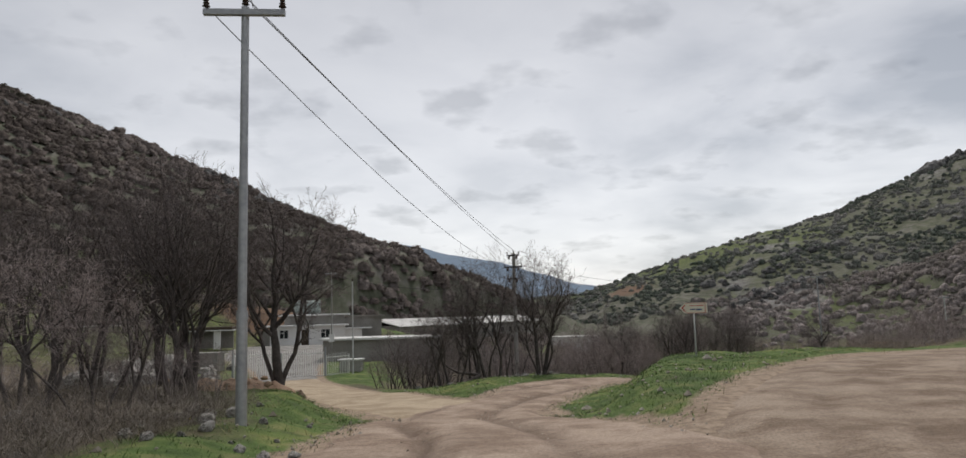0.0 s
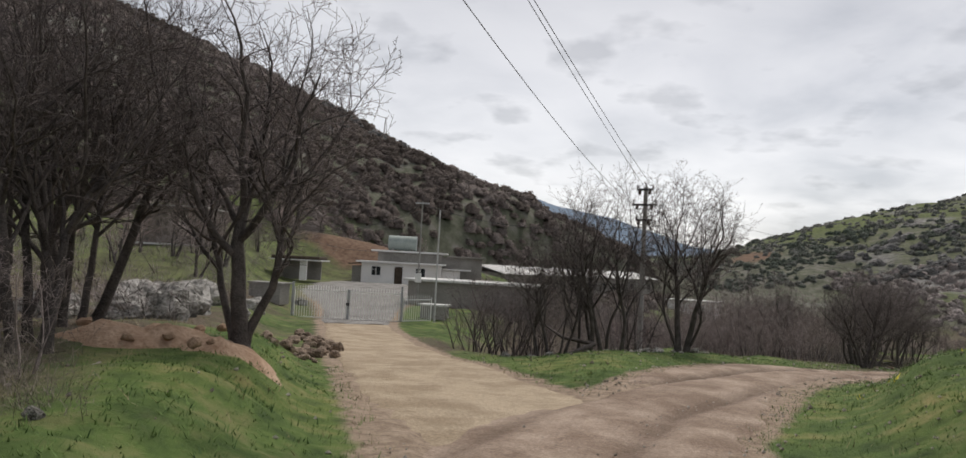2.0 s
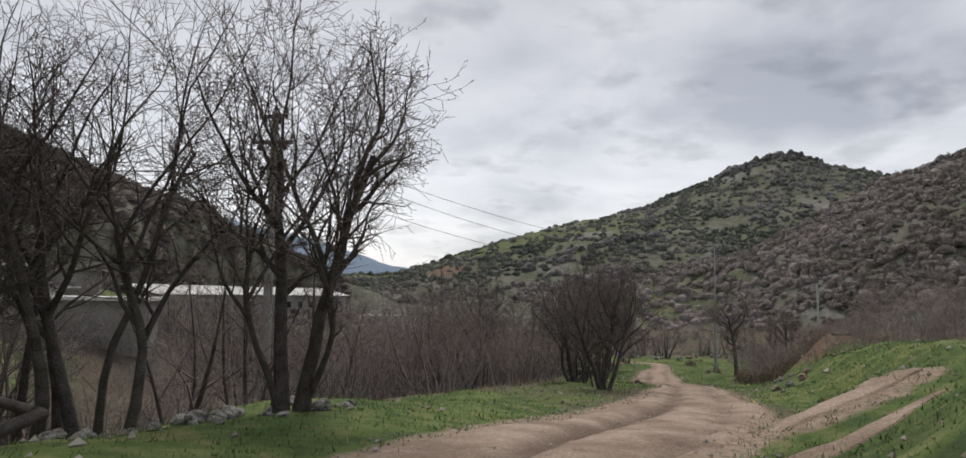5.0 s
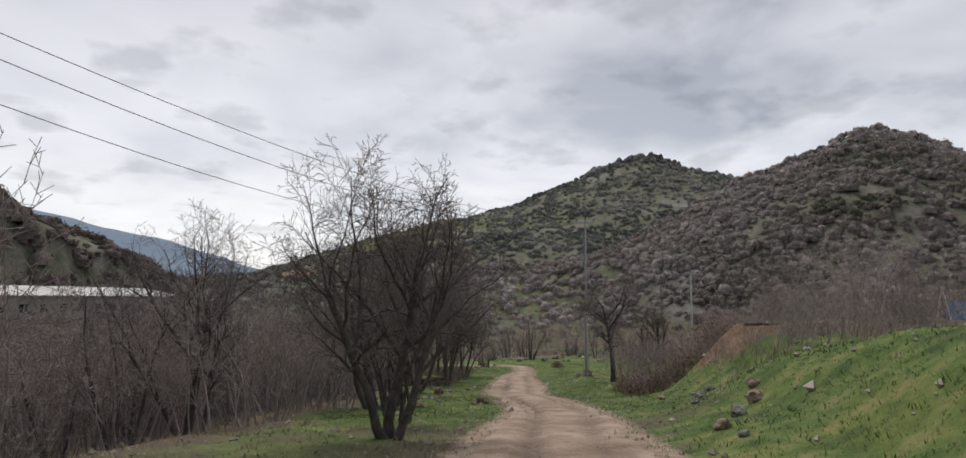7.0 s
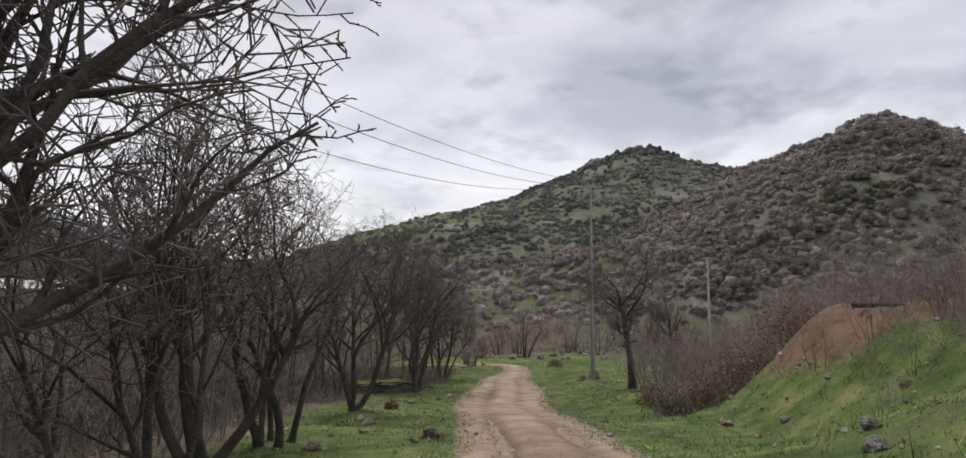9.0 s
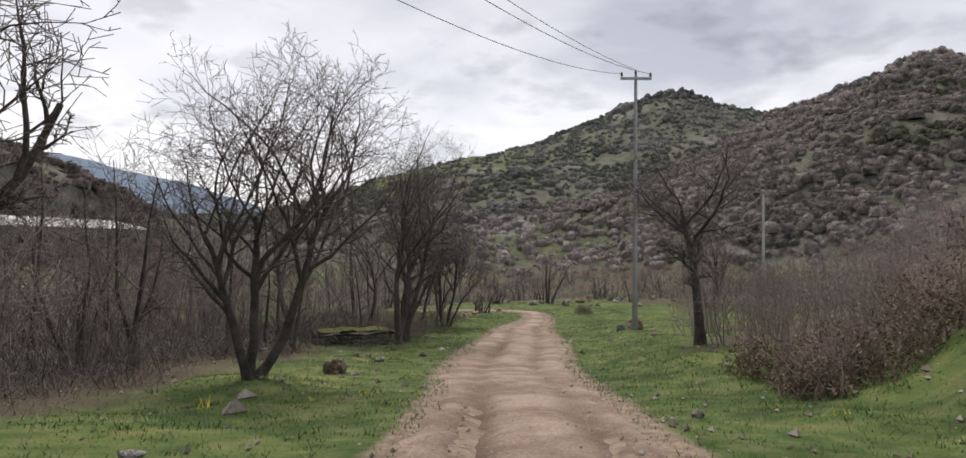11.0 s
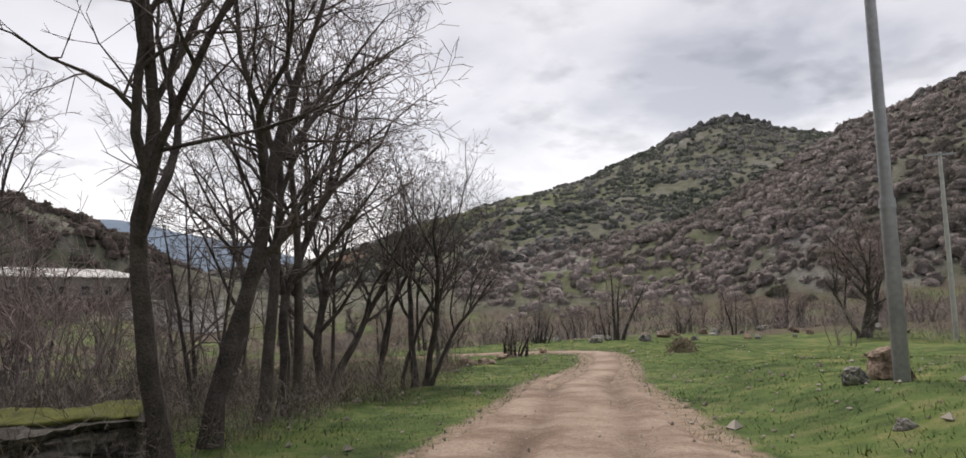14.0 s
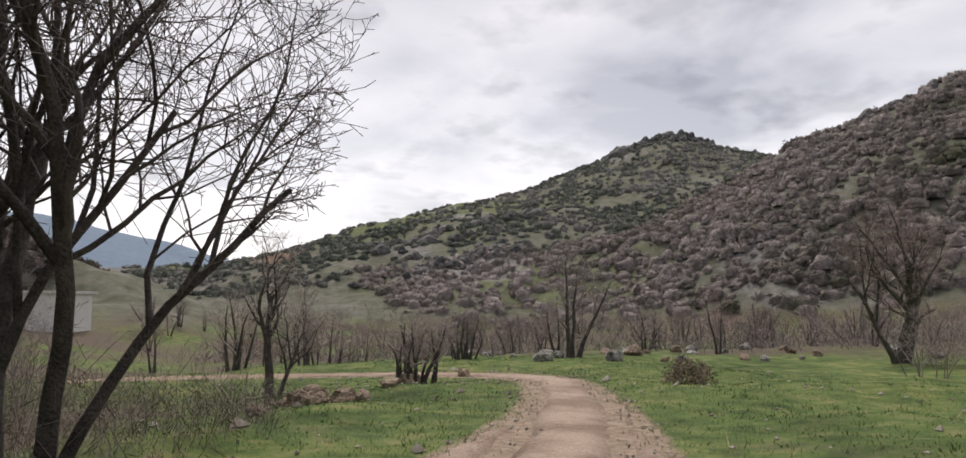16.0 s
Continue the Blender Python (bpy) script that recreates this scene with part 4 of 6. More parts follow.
# the pair by the power pole on the bend
bare_tree("bare_tree", "leafless tree with twin dark trunks and a fan-shaped crown", "tree", (2.5, 36.5), [(-0.13, 0, -0.08, 0, 6.3, 0.115), (0.15, 0.05, 0.12, 0.03, 6.3, 0.11), (-0.1, 0, -0.42, 0.0, 4.6, 0.06), (0.1, 0.05, 0.3, 0.0, 4.4, 0.055)], "vase", 21, low=0.22, width=1.15)
bare_tree("bare_tree", "tall clump of slender leafless stems on the creek bank", "tree", (-0.3, 36.5), fan(6, 8, 0.75, 0.10, 6.8, 0.085), "stem", 22, width=0.85)
bare_tree("bare_tree", "leafless many-stemmed tree leaning over the creek", "tree", (-1.9, 35.6), fan(5, 9, 0.6, 0.26, 4.8, 0.065), "stem", 23)
for i, (x, y, hgt) in enumerate([(-3.9, 37.6, 3.7), (-2.9, 39.3, 4.0), (-5.2, 39.6, 3.4), (-3.6, 41.8, 4.2)]):
    bare_tree("alder_bush", "dense bush of dark upright leafless stems", "bush", (x, y), fan(12, 30 + i, 0.8, 0.34, hgt * 0.95, 0.042), "shrub", 30 + i, "twig", "bushes by the creek")
# along the creek side of the track
bare_tree("bare_tree", "broad leafless tree with crooked limbs beside the track", "tree", (11.7, 48.4), [(0, 0, -0.45, 0.1, 4.3, 0.085), (0.1, 0.1, -0.1, 0.1, 4.7, 0.095), (0.15, -0.1, 0.3, 0.0, 4.2, 0.075)], "vase", 41, width=1.5)
bare_tree("bare_tree", "broad leafless tree with crooked limbs beside the creek", "tree", (8.8, 55.1), [(0, 0, 0.03, 0, 5.5, 0.11), (0.1, 0, 0.3, 0.1, 4.6, 0.06), (-0.1, 0, -0.34, 0, 4.6, 0.06)], "vase", 42, width=0.95)
bare_tree("bare_tree", "leafless bush-like tree with many rising stems", "tree", (12.9, 51.6), fan(4, 15, 0.35, 0.32, 3.7, 0.05), "stem", 43)
bare_tree("bare_tree", "round-crowned leafless tree with a single dark trunk", "tree", (13.4, 56.2), [(0, 0, -0.04, 0, 5.0, 0.13), (-0.1, 0, -0.42, 0, 4.4, 0.085), (0.1, 0, 0.42, 0.1, 4.4, 0.085)], "vase", 44, width=1.4)
bare_tree("bare_tree", "leafless many-stemmed tree at the creek edge", "tree", (14.6, 59.0), fan(5, 17, 0.4, 0.28, 4.8, 0.08), "stem", 45, "twig_pale")
bare_tree("bare_tree", "leaning leafless tree with long drooping limbs", "tree", (17.7, 66.6), [(0, 0, 0.62, 0.12, 6.0, 0.095), (0, 0.1, 0.05, 0.3, 4.8, 0.10), (0, -0.1, -0.25, 0.1, 4.4, 0.09)], "vase", 46, width=1.5)
# the tall group beyond the stone slab
for i, (x, y, lx, hgt, r) in enumerate([(23.2, 78.7, 0.0, 7.7, 0.12), (23.6, 79.3, 0.12, 7.8, 0.12), (24.1, 81.9, 0.14, 7.6, 0.11), (24.7, 83.5, 0.16, 7.6, 0.10), (24.4, 82.85, 0.05, 7.4, 0.10), (23.4, 85.2, -0.06, 6.8, 0.09), (26.7, 88.6, 0.02, 6.4, 0.08)]):
    bare_tree("bare_tree", "tall dark leafless tree in a group behind the stone slab", "tree", (x, y), [(0, 0, lx, -0.02, hgt, r)], "vase" if i % 2 else "stem", 50 + i, "twig", "tall trees by the slab", width=1.25)
bare_tree("bare_tree", "slim leafless tree with a light rounded crown", "tree", (19.9, 83.6), [(0, 0, 0.01, 0, 6.6, 0.10)], "vase", 61, width=0.95, low=0.36)
bare_tree("bare_tree", "low forked leafless tree with wide dark limbs", "tree", (25.3, 86.4), [(0, 0, -0.16, 0, 5.0, 0.12), (0.12, 0, 0.24, 0, 5.2, 0.10)], "vase", 62, width=1.3)
bare_tree("bare_tree", "many-stemmed leafless tree leaning over the grass", "tree", (27.5, 87.6), [(0, 0, 0.06, 0, 6.4, 0.095), (0.22, 0.1, 0.12, 0, 6.4, 0.085), (0.3, -0.1, 0.3, 0, 5.2, 0.06), (-0.3, 0.1, 0.0, 0, 5.6, 0.06)], "stem", 63, width=1.1)
bare_tree("bare_tree", "slim leafless tree standing among brown boulders", "tree", (30.2, 97.2), [(0, 0, 0.03, 0, 3.8, 0.11), (0.1, 0, 0.45, 0, 2.0, 0.06)], "stem", 64, "twig_pale")
bare_tree("coppice_stool", "coppiced stool with thick cut stems and fine shoots", "bush", (34.0, 99.6), fan(13, 21, 0.55, 0.3, 1.7, 0.085, 0.2), "shrub", 65, "twig_pale")
bare_tree("coppice_stool", "coppiced stool with thick cut stems and fine shoots", "bush", (38.0, 107.5), fan(10, 22, 0.5, 0.3, 1.7, 0.08, 0.2), "shrub", 66, "twig_pale")
# to the right of the track
bare_tree("bare_tree", "stout dark leafless tree with a dense twiggy spreading crown", "tree", (29.4, 70.0), [(0, 0, 0.03, 0.02, 6.2, 0.15)], "wide", 71, width=0.74, low=0.36)
bare_tree("bare_tree", "pinkish leafless tree with pollarded dark limbs in the field", "tree", (55.4, 103.3), [(0, 0, 0.05, 0, 6.6, 0.24), (0.2, 0, 0.3, 0, 6.2, 0.15), (-0.2, 0.1, -0.3, 0, 6.0, 0.13)], "vase", 72, "twig_red", width=1.2, low=0.28)

# repeated thicket shrubs and small trees: a few built, the rest are copies
patterns = []
for i in range(4):
    patterns.append(bare_tree("thicket_shrub", "dense grey-brown thicket of thin leafless stems", "bush", (9.2 + 1.3 * i, 52.5 + 2.6 * i), fan(9, 80 + i, 0.8, 0.4, 2.7, 0.026, 0.35), "shrub", 80 + i, "twig_pale", "creekside thicket"))
small = []
for i in range(4):
    small.append(bare_tree("small_tree", "small leafless tree with a hazy pale crown", "tree", (46 + 5 * i, 122 + 6 * (i % 2)), fan(2 if i % 2 else 3, 90 + i, 0.2, 0.3, 2.9, 0.09), "far", 90 + i, ("twig_pale", "twig_red")[i % 2], "small trees across the field"))


slim = []
for i in range(4):
    slim.append(bare_tree("slim_tree", "slender leafless tree among the creekside brush", "tree", (9.5 + 2.6 * i, 66 + 4.4 * i), fan(1 + i % 3, 95 + i, 0.25, 0.2, 4.6, 0.075), "far", 95 + i, "twig", "slender trees along the creek", width=0.75))


def plant(source, x, y, scale, turn):
    ob = copy_thing(source, Matrix.Translation((x, y, ground_z(x, y) - 0.05)) @ Matrix.Rotation(turn, 4, "Z"))
    ob.scale = (scale, scale, scale * random.uniform(0.9, 1.15))
    return ob


def scatter(sources, count, x0, x1, y0, y1, keep, lo, hi, seed):
    """Copies of the sources at random places of a stretch, where keep allows it."""
    rng = random.Random(seed)
    done = tries = 0
    while done < count and tries < count * 30:
        tries += 1
        x, y = rng.uniform(x0, x1), rng.uniform(y0, y1)
        if not keep(x, y):
            continue
        plant(rng.choice(sources), x, y, rng.uniform(lo, hi), rng.uniform(0, 6.28))
        done += 1


def clear(line, x, y):
    d, side, _, w = nearest(line, np.array([x]), np.array([y]))
    return float(d[0] * side[0]), float(w[0])


def creek_side(lo, hi):
    return lambda x, y: lo < -clear("track", x, y)[0] < hi


scatter(patterns, 22, -2, 18, 42, 62, creek_side(5.0, 14), 0.75, 1.3, 5)
scatter(patterns, 18, 6, 24, 62, 92, creek_side(8.0, 16), 0.8, 1.4, 25)
scatter(patterns, 12, -12, -4.5, 6, 20, creek_side(4.5, 13), 0.4, 0.8, 6)
scatter(patterns, 20, 4, 22, 40, 84, creek_side(10, 22), 1.0, 1.7, 7)
scatter(patterns, 14, 24, 34, 62.5, 69, lambda x, y: 5.2 < clear("track", x, y)[0] < 12, 0.5, 0.85, 28)
scatter(patterns, 22, 18, 52, 50, 100, lambda x, y: (8.6 if y < 62 else 7.2 if y < 72 else 6.0) < clear("track", x, y)[0] < 20 and (y < 84 or x > 46) and abs(clear("road", x, y)[0]) > 5, 0.6, 1.15, 8)
scatter(patterns, 24, 21.5, 29.5, 50, 58, lambda x, y: clear("track", x, y)[0] > 4.8 + 0.4 * max(0, y - 55), 0.24, 0.62, 41)
scatter(patterns, 11, 30.3, 35.5, 69.5, 77.5, lambda x, y: clear("track", x, y)[0] > 5.0, 0.4, 0.8, 35)
scatter(patterns, 5, 20, 28, 90, 100, creek_side(5.5, 12), 0.35, 0.7, 36)
scatter(slim, 44, 4, 26, 58, 98, creek_side(5.5, 17), 0.75, 1.35, 31)
scatter(slim, 10, 0, 14, 40, 58, creek_side(6.5, 17), 0.7, 1.1, 32)
scatter(patterns, 7, 12, 26, 92, 114, creek_side(4.0, 18), 0.4, 0.85, 33)
scatter(small, 36, -22, 20, 60, 128, lambda x, y: -clear("track", x, y)[0] > 13 and abs(clear("drive", x, y)[0]) > 9, 0.6, 1.05, 9)
scatter(small, 84, 22, 110, 106, 175, lambda x, y: clear("track", x, y)[0] > -60 and math.hypot(x - 35, y - 98) > 9, 0.75, 1.4, 10)
scatter(small, 30, -70, -26, 40, 130, lambda x, y: abs(clear("drive", x, y)[0]) > 9 and not (-36 < x < -14 and 76 < y < 106), 0.9, 1.7, 12)
scatter(small, 24, 52, 110, 62, 112, lambda x, y: abs(clear("road", x, y)[0]) > 6 and math.hypot(x - 55, y - 103) > 7, 0.8, 1.5, 13)
scatter(small, 9, -40, -27, 52, 68, lambda x, y: True, 1.1, 1.6, 14)
scatter(slim, 14, 12, 26, 98, 132, lambda x, y: clear("track", x, y)[0] < -5, 0.8, 1.3, 34)

# ---- brush: thin leafless shoots, too many to count ----


def brush(label, count, region, keep, height, width, seed, mat="brush"):
    g = np.random.default_rng(seed)
    x, y = g.uniform(region[0], region[1], count * 4), g.uniform(region[2], region[3], count * 4)
    ok = np.flatnonzero(keep(x, y) & (fractal(x * 0.14, y * 0.14, 3, seed) > g.uniform(-1.0, 0.35, len(x))))[:count]
    x, y, n, shoots = x[ok], y[ok], len(ok), 5
    z = land(x, y)
    size = height * g.uniform(0.5, 1.25, (n, 1))
    a, lean = g.uniform(0, 6.283, (n, shoots)), g.uniform(0.15, 1.5, (n, shoots))
    long = size * g.uniform(0.35, 0.75, (n, shoots))
    root = np.stack([x[:, None] + g.normal(0, 0.16, a.shape) * size, y[:, None] + g.normal(0, 0.16, a.shape) * size, np.repeat(z[:, None] - 0.05, shoots, 1)], -1)
    d = np.stack([np.cos(a) * lean, np.sin(a) * lean, np.ones_like(a)], -1)
    d /= np.linalg.norm(d, axis=-1, keepdims=True)
    tris = []

    def sliver(p, v, length, w):
        b = np.stack([-v[..., 1], v[..., 0], 0 * v[..., 0]], -1) + g.normal(0, 0.4, v.shape)
        b /= np.linalg.norm(b, axis=-1, keepdims=True) + 1e-9
        tris.append(np.stack([p - b * w, p + b * w, p + v * length[..., None]], -2).reshape(-1, 3))

    sliver(root, d, long, width * 0.6)
    for k in range(11):
        f = 0.2 + 0.085 * k + g.uniform(0, 0.08, a.shape)
        v = 0.5 * d + g.normal(0, 0.8, d.shape) + np.array([0, 0, 0.2])
        v /= np.linalg.norm(v, axis=-1, keepdims=True)
        sliver(root + d * (long * f)[..., None] + g.normal(0, 0.05, d.shape) * size[..., None], v, size * g.uniform(0.12, 0.4, a.shape), width * 0.6)
    v = np.concatenate(tris)
    return tagged(mesh_object("brush", v, np.arange(len(v)).reshape(-1, 3), M[mat], smooth=False), label, "brush", kind="stuff")


def away(line, x, y):
    d, side, _, w = nearest(line, x, y)
    return d * side, d - w


brush("hazy grey-brown leafless brush along the creek", 1900, (-9, 26, 40, 86), lambda x, y: (away("track", x, y)[0] < -6.5) & (away("track", x, y)[0] > -30) & (away("drive", x, y)[1] > 5), 2.0, 0.010, 501, "brush_dark")
brush("dark tangle of leafless undergrowth beneath the trees", 850, (15, 30, 76, 95), lambda x, y: (away("track", x, y)[0] < -3.6) & (away("track", x, y)[0] > -11), 1.25, 0.007, 509, "stalk")
brush("purple-brown leafless brush on the bank", 480, (22, 60, 50, 104), lambda x, y: (away("track", x, y)[0] > np.where(y < 57, 8.2, np.where(y < 61, 10.5, 6.0))) & (away("road", x, y)[1] > 2) & ((y < 69) | (away("track", x, y)[0] > 17)), 1.7, 0.011, 502)
brush("grey leafless brush across the valley floor", 1500, (-42, 14, 66, 140), lambda x, y: (away("track", x, y)[0] < -20) & (away("drive", x, y)[1] > 5) & ~((x > -38) & (x < -10) & (y > 74) & (y < 106)), 2.2, 0.018, 507)
brush("grey leafless brush on the far valley floor", 2300, (-70, 36, 106, 290), lambda x, y: (away("track", x, y)[0] < -14) & ~((x > -40) & (x < 14) & (y > 106) & (y < 200)), 2.6, 0.026, 508)
brush("pinkish leafless brush at the far edge of the field", 2200, (18, 150, 112, 230), lambda x, y: (away("track", x, y)[1] > 14) & (x - 0.2 * y > 0), 2.4, 0.026, 503)
brush("grey-brown leafless brush at the foot of the hill", 2000, (-90, -7, 24, 150), lambda x, y: (away("drive", x, y)[1] > 4) & ~((x > -35) & (x < -13) & (y > 62) & (y < 104)), 2.2, 0.02, 504)
brush("grey-brown leafless brush beside the road", 900, (34, 150, 46, 130), lambda x, y: (away("road", x, y)[1] > 3) & (away("track", x, y)[0] > 26), 2.1, 0.02, 505)
brush("low tangle of dry grey stalks at the roadside", 1500, (-12, -3.2, 5, 18), lambda x, y: (away("track", x, y)[0] < -3.9) & (x + 0.1 * y < -2.1) & (((x + 7) / 4.6) ** 2 + ((y - 11) / 6.6) ** 2 < 1 + 0.35 * fractal(x * 0.5, y * 0.5, 3, 9)), 0.85, 0.005, 506, "stalk")

# ---- scrub on the hills ----


def scrub(name, label, count, region, size, seed, mat="scrub", thin=0.72):
    """Scrub as rounded, ragged clumps of small facets that lean every way round each bush; too many to count."""
    rng = np.random.default_rng(seed)
    x0, x1, y0, y1 = region
    x, y = rng.uniform(x0, x1, count * 4), rng.uniform(y0, y1, count * 4)
    z, c = land(x, y, cover=True)
    dens = c["hill"] * (thin + 0.5 * fractal(x / 22, y / 22, 3, seed)) * (1 - 0.7 * np.clip(c["rock"], 0, 1)) * (1 - 0.8 * np.clip(c["soil"], 0, 1)) * (1 - 0.6 * np.clip(c["green"], 0, 1))
    ok = np.flatnonzero(rng.uniform(0, 1, len(x)) < dens)[:count]
    x, y, z = x[ok], y[ok], z[ok]
    n, facets, around = len(x), 20, 7
    s = np.clip(np.exp(rng.normal(0, 0.34, (n, 1))), 0.4, 1.7) * size
    tall = rng.uniform(0.7, 1.1, (n, 1))
    phase = rng.uniform(0, 6.28, (n, 1))

    def shell(a, e, k):
        """Points on the lumpy crown of each bush."""
        r = s * k * (1 + 0.2 * np.sin(3 * a + phase) * np.cos(e) + 0.12 * np.sin(5 * a - 2 * phase + 4 * e))
        return np.stack([x[:, None] + r * np.cos(a) * np.cos(e), y[:, None] + r * np.sin(a) * np.cos(e), z[:, None] - 0.1 * s + r * tall * np.sin(e)], -1)

    # the inner crown: three rings and a top
    ring = np.arange(around) * 6.283 / around + phase
    rings = [shell(ring + 0.4 * k, np.full_like(ring, el) + rng.normal(0, 0.07, ring.shape), 0.86 + rng.normal(0, 0.07, ring.shape)) for k, el in enumerate((-0.25, 0.35, 0.95))]
    core = np.concatenate(rings + [shell(np.zeros((n, 1)), np.full((n, 1), 1.57), 0.86)], 1)
    per = 3 * around + 1
    k = np.arange(around)
    faces = [np.stack([o + k, o + (k + 1) % around, o + around + (k + 1) % around], 1) for o in (0, around)] + [np.stack([o + k, o + around + (k + 1) % around, o + around + k], 1) for o in (0, around)]
    faces.append(np.stack([2 * around + k, 2 * around + (k + 1) % around, np.full(around, 3 * around)], 1))
    faces = np.concatenate(faces)
    core_faces = (faces[None] + per * np.arange(n)[:, None, None]).reshape(-1, 3)
    # sprays of twigs that stand off it
    a, e = rng.uniform(0, 6.283, (n, facets)), np.arcsin(rng.uniform(-0.05, 1.0, (n, facets)))
    centre = shell(a, e, 0.93 + rng.normal(0, 0.06, (n, facets)))
    lean = np.stack([np.cos(a) * np.cos(e), np.sin(a) * np.cos(e), np.sin(e)], -1) + rng.normal(0, 0.5, (n, facets, 3))
    lean /= np.linalg.norm(lean, axis=-1, keepdims=True)
    u = np.cross(lean, rng.normal(0, 1, lean.shape))
    u /= np.linalg.norm(u, axis=-1, keepdims=True) + 1e-9
    v = np.cross(lean, u)
    w, h = (s * rng.uniform(0.08, 0.2, (n, facets)))[..., None], (s * rng.uniform(0.08, 0.22, (n, facets)))[..., None]
    tri = np.stack([centre - u * w - v * h * 0.6, centre + u * w - v * h * 0.6, centre + v * h], 2)
    ob = mesh_object(name, np.concatenate([core.reshape(-1, 3), tri.reshape(-1, 3)]), np.concatenate([core_faces, n * per + np.arange(n * facets * 3).reshape(-1, 3)]), M[mat])
    tone = np.clip(0.5 + 0.30 * fractal(x / 30, y / 30, 3, seed + 5) + rng.normal(0, 0.13, n), 0, 0.95)
    ob.data.attributes.new("tone", "FLOAT", "POINT").data.foreach_set("value", np.concatenate([np.repeat(tone, per), np.repeat(tone, facets * 3)]).astype(np.float32))
    return tagged(ob, label, "scrub", kind="stuff")


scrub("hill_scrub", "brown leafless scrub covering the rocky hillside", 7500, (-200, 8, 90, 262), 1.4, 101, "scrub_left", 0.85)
scrub("hill_scrub", "dense grey-brown leafless scrub in rounded clumps on the near hillside", 7500, (66, 268, 110, 275), 1.4, 102, "scrub", 0.75)
scrub("hill_scrub", "dark green and brown scrub on the far ridge", 6000, (0, 345, 265, 450), 1.3, 103, "scrub_far", 0.55)

# ---- poles and wires ----


def insulators(bm_at, parent, spots):
    for x, y, z in spots:
        bm = rod((x, y, z), (x, y, z + 0.06), 0.02, 0.02, 8)
        for k in range(3):
            rod((x, y, z + 0.05 + 0.05 * k), (x, y, z + 0.085 + 0.05 * k), 0.065 - 0.012 * k, 0.04, 10, bm)
        part("insulator", bm, M["insulator"], parent, "dark glazed insulator", True)


def utility_pole(at, top, label, mat, r0, r1, arm=0.0, arm_z=0.25, turn=0.0, joint=0.0, arms=1):
    z = ground_z(*at)
    root = thing("utility_pole", Matrix.Translation((at[0], at[1], z)) @ Matrix.Rotation(radians(turn), 4, "Z"), label, "utility pole")
    h = top - z
    if joint:
        shaft = rod((0, 0, -0.3), (0, 0, joint), r0, r0 * 0.92, 20)
        rod((0, 0, joint - 0.12), (0, 0, joint + 0.02), r0 * 1.06, r0 * 0.98, 20, shaft)
        rod((0, 0, joint), (0, 0, h), r0 * 0.78, r1, 20, shaft)
    else:
        shaft = rod((0, 0, -0.3), (0, 0, h), r0, r1, 16)
    part("shaft", shaft, mat, root, smooth=False)
    for k in range(arms):
        za, half = h - arm_z - 0.75 * k, arm * (1.0 if k != 1 else 1.45)
        if half:
            part("crossarm", boxes((-half, half, -0.045 - r1, 0.045 - r1, za - 0.05, za + 0.05), bevel=0.006), M["steel"] if arms == 1 else M["dark_metal"], root)
            insulators(None, root, [(sx * half * 0.93, -r1, za + 0.05) for sx in (-1, 1)])
            if arms > 1:
                for sx in (-1, 1):
                    part("hanging_insulator", rod((sx * half * 0.6, -r1, za - 0.04), (sx * half * 0.6, -r1 - 0.1, za - 0.22), 0.07, 0.075, 10), M["insulator"], root, "dark disc insulator", True)
    insulators(None, root, [(0, 0, h)])
    return root


POLE_N, POLE_M, POLE_E, POLE_W = (-2.8, 12.0), (1.26, 47.3), (32.85, 78.8), (57.1, 99.2)
utility_pole(POLE_N, 9.62, "grey steel utility pole with a crossarm at the roadside", M["steel"], 0.09, 0.062, 0.66, 0.12, 8, joint=1.75)
utility_pole(POLE_M, 8.3, "grey concrete power pole carrying dark switchgear arms", M["concrete"], 0.15, 0.10, 0.42, 0.15, -20, arms=3)
utility_pole(POLE_E, 7.55, "tall grey steel utility pole standing against a boulder", M["steel"], 0.112, 0.062, 0.62, 0.16, -20, joint=2.6)
utility_pole(POLE_W, 5.1, "pale concrete utility pole at the foot of the hill", M["white_pole"], 0.13, 0.09, 0.7, 0.15, -30)
utility_pole((-9.7, 49.4), 6.9, "thin grey steel pole beside the gate", M["white_pole"], 0.055, 0.04, 0)
meter_pole = utility_pole((-14.0, 60.4), 8.3, "thin wooden pole with a white meter box", M["concrete"], 0.075, 0.05, 0.5, 0.15, 10)
part("meter_box", boxes((-0.22, 0.22, -0.24, -0.06, 1.6, 2.25), bevel=0.02), M["white_paint"], meter_pole, "white meter box")
utility_pole((-33.0, 76.0), 7.0, "thin wooden pole by the earth cut", M["wood_dark"], 0.07, 0.05, 0)


def wire(p, q, sag, r=0.009):
    p, q = Vector(p), Vector(q)
    n = 28
    pts = [p.lerp(q, i / n) - Vector((0, 0, sag * 4 * (i / n) * (1 - i / n))) for i in range(n + 1)]
    ob = mesh_object("power_line", *tubes([(pts, [r] * (n + 1), 5)]), M["wire"])
    return tagged(ob, "thin dark overhead wire strung between the poles", "cable", "overhead wires")


